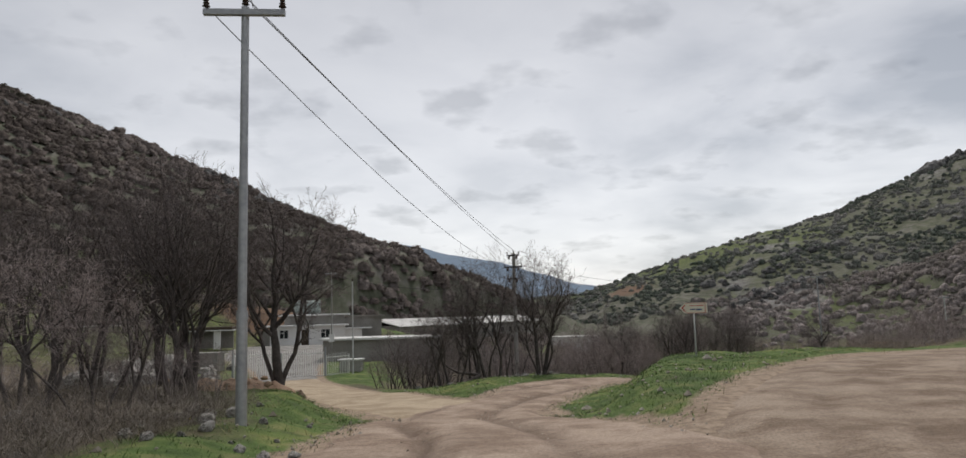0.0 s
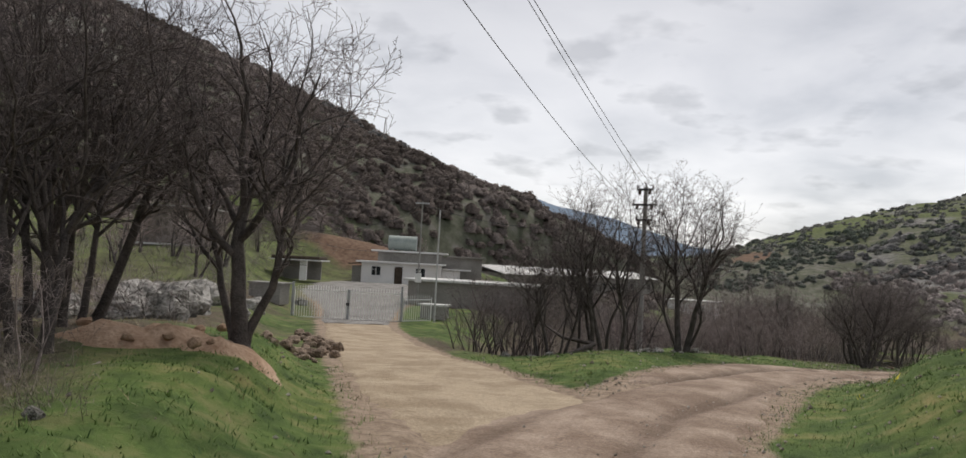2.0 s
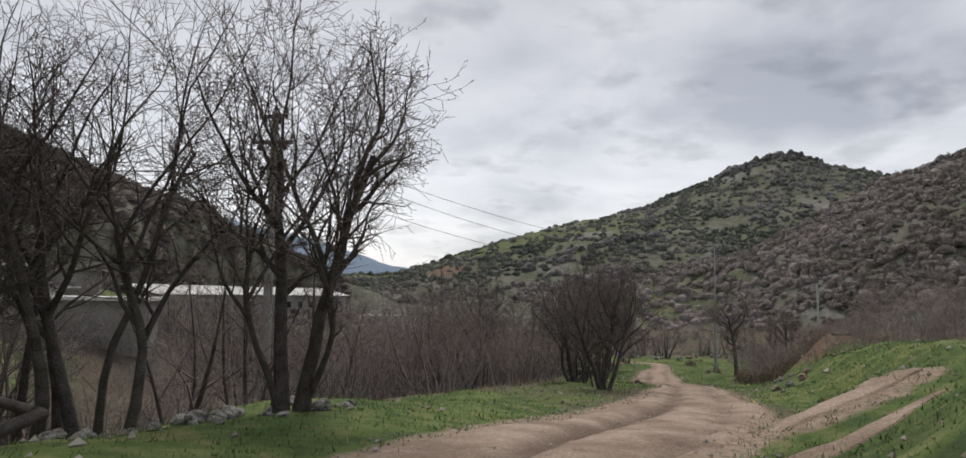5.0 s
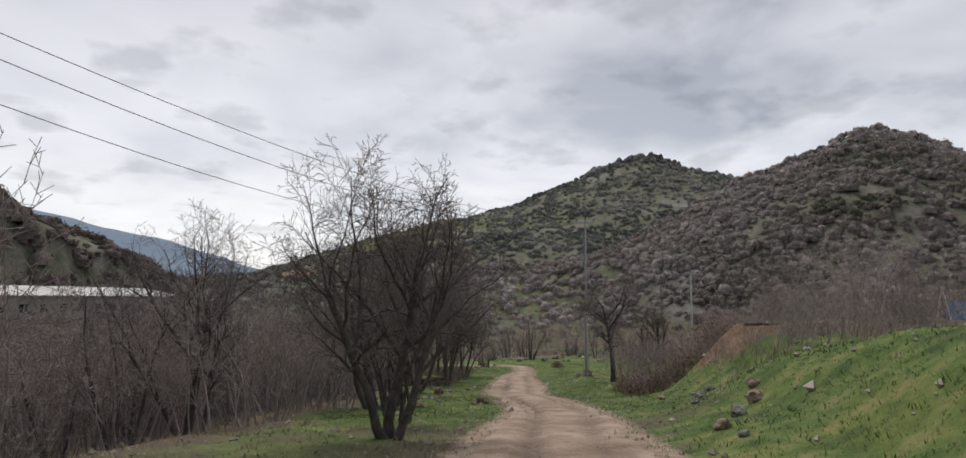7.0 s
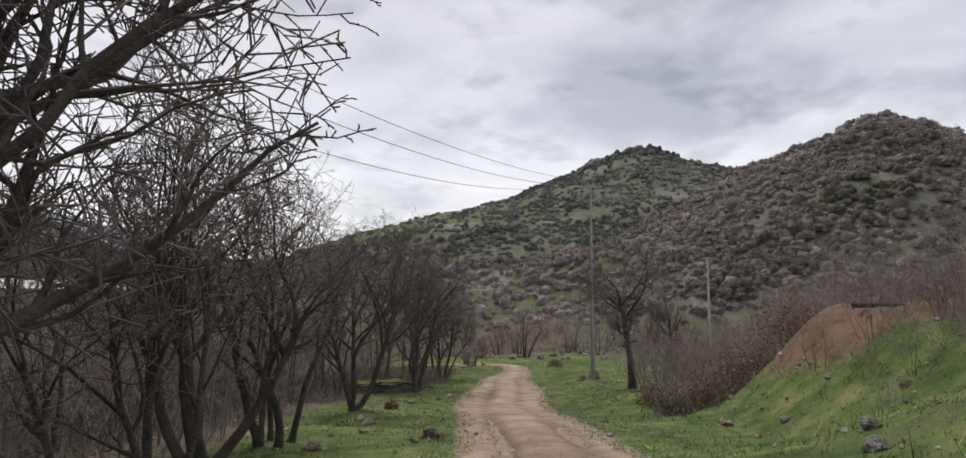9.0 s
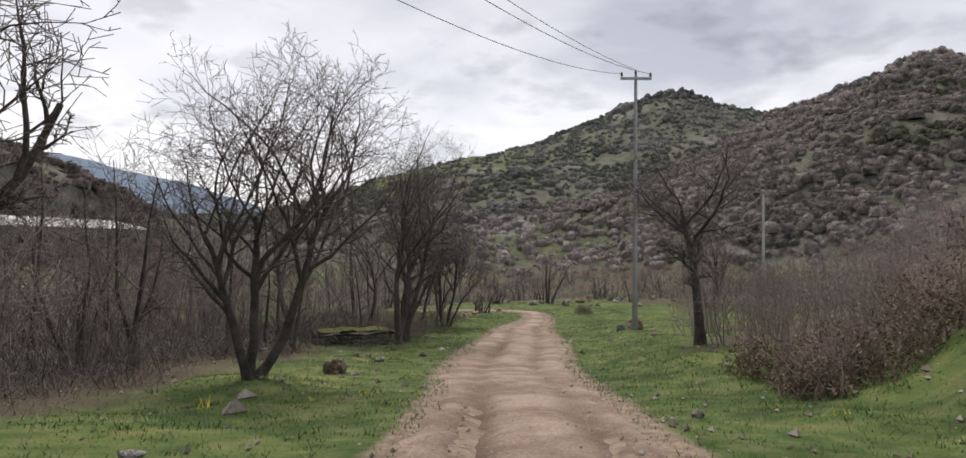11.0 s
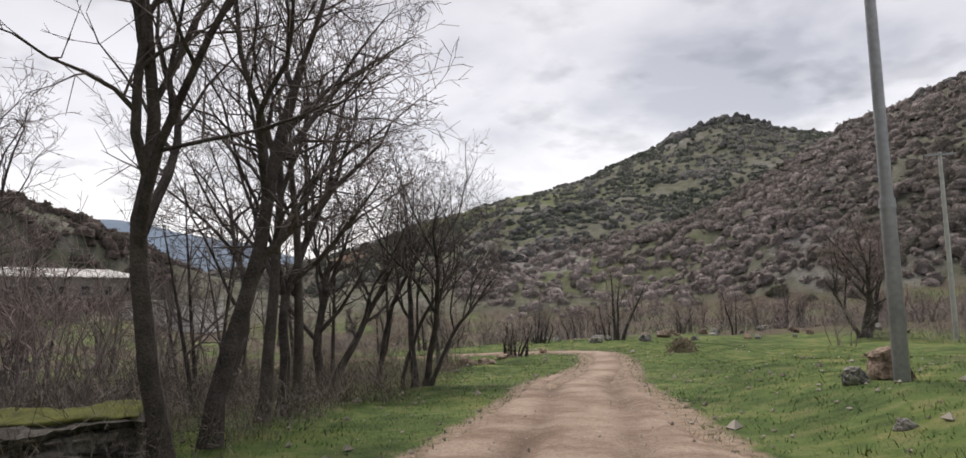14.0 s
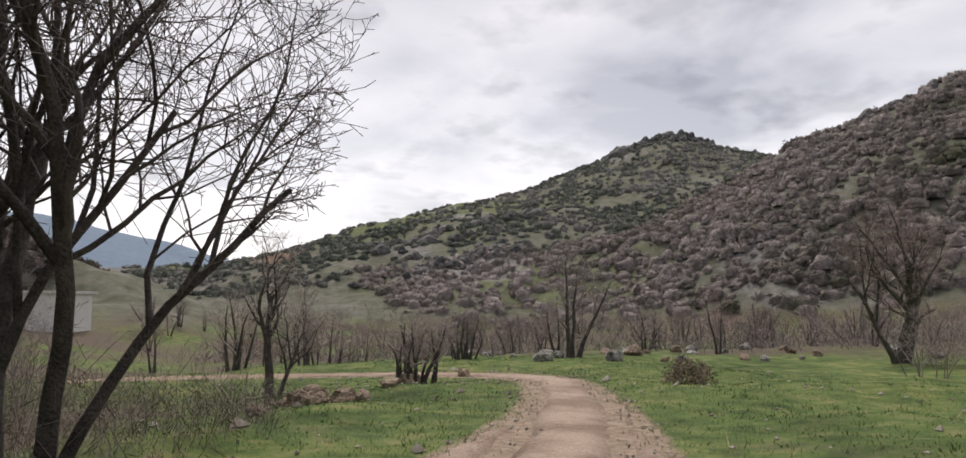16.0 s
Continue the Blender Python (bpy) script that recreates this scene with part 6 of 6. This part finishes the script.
for i in range(46):
    f = i / 45
    x, y = -2.6 + 5.9 * f + rng.gauss(0, 0.3), 33.8 + 3.2 * f + rng.gauss(0, 0.4)
    rock(x, y, rng.uniform(0.07, 0.24), i, "pale grey stone along the edge of the bank", group="stones edging the bank", source=LITTLE if i % 3 else ROCKS)
NEAR = [(17.5, 58.8, 0.26, 1), (21.3, 52.4, 0.2, 0), (18.5, 47.7, 0.24, 1), (17.6, 47.1, 0.22, 0), (24.0, 58.3, 0.22, 1), (19.3, 48.6, 0.2, 1), (20.3, 51.5, 0.2, 0), (19.2, 50.3, 0.14, 0), (16.6, 46.3, 0.2, 1), (16.2, 45.4, 0.12, 0),
        (21.2, 72.6, 0.22, 0), (22.8, 74.0, 0.16, 0), (20.9, 74.3, 0.16, 1), (21.4, 75.0, 0.14, 0), (20.3, 73.2, 0.12, 0), (17.0, 58.2, 0.12, 1), (16.5, 60.1, 0.14, 0), (27.9, 73.9, 0.11, 1), (30.2, 76.2, 0.13, 0), (30.8, 74.3, 0.16, 1),
        (40.7, 87.5, 0.4, 1), (41.6, 88.2, 0.2, 0), (20.8, 57.8, 0.1, 0), (22.7, 61.1, 0.12, 0), (15.2, 58.0, 0.2, 1), (24.8, 76.9, 0.1, 0)]
for i, (x, y, s, b) in enumerate(NEAR):
    rock(x, y, s, i, "brown stone in the short grass beside the track" if b else "pale stone in the short grass beside the track", "rock_brown" if b else "rock", group="stones beside the track")
rock(19.5, 69.0, 0.36, 2, "pinkish angular boulder lying in the grass", "rock_brown", 0.6)
rock(33.3, 79.5, 0.5, 0, "large rounded brown-grey boulder behind the utility pole", "rock_brown", 0.4, sink=0.02)
rock(32.6, 79.4, 0.32, 3, "grey boulder leaning on the larger one", "rock", 1.2)
for i, (x, y, s) in enumerate([(30.4, 94.1, 0.34), (30.9, 94.9, 0.3), (31.4, 95.5, 0.32), (31.9, 96.1, 0.26), (29.7, 93.6, 0.3), (30.0, 94.6, 0.22), (30.7, 94.3, 0.18), (31.2, 94.9, 0.16), (31.7, 95.4, 0.18), (30.3, 95.2, 0.24), (32.9, 98.0, 0.32), (33.6, 99.4, 0.4), (34.2, 100.6, 0.3), (31.0, 96.4, 0.4), (35.8, 101.2, 0.28)]):
    rock(x, y, s, i, "reddish brown boulder beside the bend of the track", "rock_brown", group="boulders at the bend")
for i in range(34):
    x, y = 36 + rng.uniform(0, 26), 104 + rng.uniform(0, 14)
    rock(x, y, rng.uniform(0.2, 0.55), i, "pale boulder strewn across the far edge of the field", "rock" if i % 3 else "rock_brown", group="boulders across the field")

for i in range(44):
    f = rng.uniform(0, 1)
    x, y = 16.2 + 9.5 * f + rng.uniform(2.4, 6.5), 46.5 + 20 * f - rng.uniform(0.8, 2.4)
    rock(x, y, rng.uniform(0.05, 0.16), i, "small pale stone on the grassy bank", "rock" if i % 3 else "rock_brown", group="stones on the bank", source=LITTLE)
mound_v, mound_f = [], []
for j in range(15):
    for i in range(31):
        u, v = i / 15 - 1, j / 7 - 1
        x, y = -6.1 + u * 1.7 + v * 0.2, 20.9 + v * 1.0 + u * 0.3
        hump = max(0.0, max(0.0, 1 - u * u) * max(0.0, 1 - v * v) - 0.12 + 0.2 * noise.noise(Vector((x * 1.1, y * 1.1, 7))))
        mound_v.append((x, y, ground_z(x, y) - 0.09 + 0.38 * hump ** 0.8 * (1 + 0.7 * noise.noise(Vector((x * 1.3, y * 1.3, 0)))) + 0.16 * hump ** 0.5 * noise.noise(Vector((x * 3.2, y * 3.2, 3))) + 0.05 * noise.noise(Vector((x * 8, y * 8, 5)))))
for j in range(14):
    for i in range(30):
        a = j * 31 + i
        mound_f.append((a, a + 1, a + 32, a + 31))
for i in range(16):
    x, y = -6.1 + rng.gauss(0, 1.0), 20.9 + rng.gauss(0, 0.5)
    rock(x, y, rng.uniform(0.06, 0.17), i, "clod of reddish earth on the heap", "red_soil", group="clods on the earth heap", source=LITTLE, z=ground_z(x, y) + 0.12)
tagged(mesh_object("earth_mound", mound_v, mound_f, M["red_soil"]), "heap of bare reddish earth beside the driveway", "earth mound")


def rough_slab(length, depth, thick, seed, top=None):
    """A broken slab: a grid with a ragged outline, thick at its edge."""
    bm = bmesh.new()
    n, m = 36, 10
    top_v = [[None] * (m + 1) for _ in range(n + 1)]
    low_v = [[None] * (m + 1) for _ in range(n + 1)]
    for i in range(n + 1):
        for j in range(m + 1):
            u, v = i / n, j / m
            x, y = u * length, v * depth
            rag = 0.26 * noise.noise(Vector((x * 1.7, seed, 0))) + 0.06 * noise.noise(Vector((x * 6, seed, 4)))
            y2 = y + rag * (1 - v)
            z = 0.09 * noise.noise(Vector((x * 1.5, y * 1.5, seed))) + 0.03 * noise.noise(Vector((x * 6, y * 6, seed)))
            top_v[i][j] = bm.verts.new((x, y2, z))
            low_v[i][j] = bm.verts.new((x, y2 + 0.12 * (1 - v) + 0.05 * noise.noise(Vector((x * 4, 9, seed))), z - thick * (1 + 0.25 * noise.noise(Vector((x * 3, 5, seed))))))
    for i in range(n):
        for j in range(m):
            bm.faces.new((top_v[i][j], top_v[i + 1][j], top_v[i + 1][j + 1], top_v[i][j + 1]))
            bm.faces.new((low_v[i][j], low_v[i][j + 1], low_v[i + 1][j + 1], low_v[i + 1][j]))
        bm.faces.new((top_v[i][0], low_v[i][0], low_v[i + 1][0], top_v[i + 1][0]))
        bm.faces.new((top_v[i][m], top_v[i + 1][m], low_v[i + 1][m], low_v[i][m]))
    for j in range(m):
        bm.faces.new((top_v[0][j], top_v[0][j + 1], low_v[0][j + 1], low_v[0][j]))
        bm.faces.new((top_v[n][j], low_v[n][j], low_v[n][j + 1], top_v[n][j + 1]))
    return bm


slab = thing("stone_slab", Matrix.Translation((20.35, 78.35, -2.4)) @ Matrix.Rotation(radians(4), 4, "Z"), "broken dry-stone ledge with a mossy slab on top", "stone ledge")
upper = part("upper_slab", rough_slab(2.75, 1.5, 0.07, 2.0), M["ledge"], slab, "thin ragged cap slab")
turf = part("turf", rough_slab(2.5, 1.3, 0.05, 4.0), M["moss"], slab, "yellow-green moss and grass", True)
turf.location = (0.12, 0.2, 0.055)
core = part("core", rough_slab(2.6, 1.3, 0.95, 8.0), M["ledge"], slab, "dark earth between the stones")
core.location = (0.06, 0.22, -0.08)
flag = rock_mesh(350, 0.6, 2)
flag.materials.append(M["ledge"])
for row in range(4):
    for i in range(8):
        piece = new("ledge_stone", flag)
        piece.parent = slab
        piece.matrix_basis = (Matrix.Translation((0.1 + 2.6 * (i + 0.5 * (row % 2)) / 8 + rng.gauss(0, 0.06), 0.2 - 0.05 * row + rng.gauss(0, 0.05), -0.15 - 0.13 * row + rng.gauss(0, 0.02)))
                              @ Matrix.Rotation(rng.gauss(0, 0.12), 4, "Y") @ Matrix.Rotation(rng.choice((0, 3.14)) + rng.gauss(0, 0.2), 4, "Z")
                              @ Matrix.Diagonal((rng.uniform(0.16, 0.34), rng.uniform(0.14, 0.26), rng.uniform(0.07, 0.13), 1)))

LOG = ((27.4, 57.9), (28.0, 57.8), (28.7, 57.6))
log_z = max(ground_z(x, y) for x, y in LOG) + 0.04
log_pts = [Vector((x, y, log_z)) for x, y in LOG]
tagged(mesh_object("fallen_log", *tubes([(log_pts, [0.06, 0.055, 0.04], 9)]), M["bark"]), "short weathered log lying on top of the bank", "log")
dead = [Vector((-1.2, 34.9, ground_z(-1.2, 34.9) + 0.15)), Vector((-0.4, 35.8, ground_z(-0.4, 35.8) + 0.45)), Vector((-1.6, 37.2, 1.6)), Vector((-2.6, 38.6, 2.0))]
tagged(mesh_object("leaning_trunk", *tubes([(dead, [0.09, 0.085, 0.06, 0.03], 9)]), M["bark"]), "dead dark trunk leaning over the creek bank", "fallen trunk")

frame_stand = thing("metal_stand", Matrix.Translation((53.4, 69.8, ground_z(53.4, 69.8))) @ Matrix.Rotation(radians(-35), 4, "Z"), "white metal frame holding a blue-grey panel by the road", "metal stand")
for sx in (0, 2.2):
    part("leg", rod((sx, 0, -0.1), (sx + 0.5, 0, 2.4), 0.05, 0.05, 8), M["white_paint"], frame_stand)
    part("leg", rod((sx + 1.0, 0, -0.1), (sx + 0.5, 0, 2.4), 0.05, 0.05, 8), M["white_paint"], frame_stand)
part("panel", boxes((0.7, 2.6, 0.05, 0.1, 0.1, 1.5)), M["blue_paint"], frame_stand, "blue-grey sheet panel")

# ---- dry-leaved bushes on the bank ----


def leafy_bush(x, y, seed, size):
    root = bare_tree("dry_bush", "brown bush still holding withered leaves on the bank", "bush", (x, y), fan(9, seed, 0.5, 0.45, size, 0.028), "shrub", seed, "twig_red", "dry bushes on the bank")
    g = np.random.default_rng(seed)
    n = 1800
    a, e = g.uniform(0, 6.28, n), np.arcsin(g.uniform(0.05, 1, n))
    r = size * g.uniform(0.4, 0.95, n)
    c = np.stack([r * np.cos(a) * np.cos(e) * 0.9, r * np.sin(a) * np.cos(e) * 0.9, r * np.sin(e) * 0.85], 1)
    p, q = g.normal(0, 0.035, (n, 3)), g.normal(0, 0.035, (n, 3))
    tri = np.stack([c, c + p, c + q], 1).reshape(-1, 3)
    mesh_object("leaves", tri, np.arange(n * 3).reshape(-1, 3), M["dead_leaf"], root, smooth=False)
    root.children[-1]["kind"] = "stuff"
    return root


for i, (x, y, s) in enumerate([(25.6, 62.2, 0.8), (26.3, 62.7, 1.0), (27.1, 62.2, 1.15), (28.0, 61.8, 1.35), (28.7, 61.2, 1.7), (28.9, 62.8, 1.8), (27.6, 63.8, 1.1), (29.8, 61.4, 1.3), (26.6, 64.4, 0.9), (39.8, 96.2, 0.8)]):
    leafy_bush(x, y, 140 + i, s)

# ---- grass, weeds and gravel ----


def sprays(name, label, category, count, lo, hi, height, mat, seed, blades, spread, width, where, region=(-14, 60, 2, 118)):
    g = np.random.default_rng(seed)
    p = LINES["track"]
    i = g.integers(0, len(p), count * 4)
    x, y = p[i, 0] + g.uniform(-hi, hi, len(i)), p[i, 1] + g.uniform(-hi, hi, len(i))
    keep = (x > region[0]) & (x < region[1]) & (y > region[2]) & (y < region[3])
    x, y = x[keep], y[keep]
    z, c = land(x, y, cover=True)
    off = np.full(len(x), 1e9)
    for k in ("track", "road", "drive", "spur"):
        d, _, _, w = nearest(k, x, y)
        off = np.minimum(off, d - w)
    ok = np.flatnonzero((off > lo) & (g.uniform(0, 1, len(x)) < where(c, x, y)))[:count]
    x, y, z, n = x[ok], y[ok], z[ok], len(ok)
    a = g.uniform(0, 6.283, (n, blades))
    h = height * g.uniform(0.45, 1.25, (n, blades)) * g.uniform(0.6, 1.3, (n, 1))
    bx, by = x[:, None] + g.normal(0, spread, (n, blades)), y[:, None] + g.normal(0, spread, (n, blades))
    lean = g.uniform(0.4, 1.5, (n, blades)) * h
    w = width * g.uniform(0.6, 1.4, (n, blades))
    zz = z[:, None] - 0.02 + 0 * a
    sx, sy = -np.sin(a) * w, np.cos(a) * w
    tri = np.stack([np.stack([bx - sx, by - sy, zz], -1), np.stack([bx + sx, by + sy, zz], -1), np.stack([bx + np.cos(a) * lean, by + np.sin(a) * lean, zz + h], -1)], 2)
    ob = mesh_object(name, tri.reshape(-1, 3), np.arange(n * blades * 3).reshape(-1, 3), M[mat], smooth=False)
    return tagged(ob, label, category, kind="stuff")


sprays("grass", "short fresh green grass on the verges", "grass", 62000, -0.12, 9, 0.055, "grass", 401, 5, 0.06, 0.0065, lambda c, x, y: np.clip((c["grass"] - 0.42) * 3.2, 0, 1))
sprays("weeds", "low dry weeds and withered grass", "weeds", 15000, -0.05, 14, 0.13, "dry_grass", 402, 5, 0.07, 0.006, lambda c, x, y: np.clip((0.75 - c["grass"]) * 0.9, 0.04, 0.8))
sprays("grass_tufts", "taller dark green tufts in the short grass", "grass", 7000, 0.1, 9, 0.085, "grass", 404, 7, 0.07, 0.009, lambda c, x, y: np.where(fractal(x * 0.7, y * 0.7, 3, 15) > 0.15, np.clip((c["grass"] - 0.3) * 1.6, 0, 0.9), 0.03))
sprays("dry_stalks", "withered brown stalks and dead grass on the bank", "weeds", 2600, 1.0, 12, 0.3, "dry_grass", 405, 6, 0.09, 0.006, lambda c, x, y: np.where((y > 48) & (y < 66) & (x > 19.5), 0.9 * np.clip(fractal(x * 0.5, y * 0.5, 3, 19) + 0.25, 0, 1), 0.0))
sprays("flowers", "scattered small yellow flowers in the grass", "flowers", 130, 0.1, 7, 0.10, "yellow", 403, 4, 0.05, 0.02, lambda c, x, y: np.where(fractal(x * 0.3, y * 0.3, 2, 5) > 0.55, 0.5, 0.0))


def gravel(name, label, count, lo, hi, size, seed, up=0.02):
    g = np.random.default_rng(seed)
    p = np.concatenate([LINES["track"], LINES["road"][:26]])
    i = g.integers(0, len(p), count * 3)
    side = g.choice([-1, 1], len(i)) * (p[i, 3] + g.uniform(lo, hi, len(i)))
    t = np.gradient(p[:, :2], axis=0)[i]
    t /= np.linalg.norm(t, axis=1)[:, None] + 1e-9
    slip = g.uniform(-0.6, 0.6, len(i))
    x, y = p[i, 0] + t[:, 1] * side + t[:, 0] * slip, p[i, 1] - t[:, 0] * side + t[:, 1] * slip
    clear_of = np.minimum.reduce([nearest(k, x, y)[0] - nearest(k, x, y)[3] for k in ("track", "road", "drive")])
    ok = np.flatnonzero((y > 2) & (y < 104) & (clear_of > min(lo, 0.2)))[:count]
    x, y = x[ok], y[ok]
    z, n = land(x, y) + up, len(ok)
    s = size * g.lognormal(0, 0.55, n)
    base = np.array([(1, 0, 0), (-0.5, 0.87, 0), (-0.5, -0.87, 0), (0.2, 0.1, 0.75), (0, 0, -0.6)])
    v = base[None] * s[:, None, None] * g.uniform(0.6, 1.3, (n, 5, 3)) + np.stack([x, y, z], 1)[:, None]
    f = np.array([(0, 1, 3), (1, 2, 3), (2, 0, 3), (1, 0, 4), (2, 1, 4), (0, 2, 4)])
    ob = mesh_object(name, v.reshape(-1, 3), (f[None] + 5 * np.arange(n)[:, None, None]).reshape(-1, 3), M["pebble"], smooth=False)
    return tagged(ob, label, "gravel", kind="stuff")


gravel("gravel", "loose gravel along the edges of the track", 4500, -0.35, 0.6, 0.014, 411)
gravel("gravel", "scattered small stones in the grass", 2600, 0.3, 7.0, 0.032, 412)
gravel("gravel", "small stones lying on the packed earth of the track", 5000, -2.3, -0.2, 0.008, 413, 0.035)
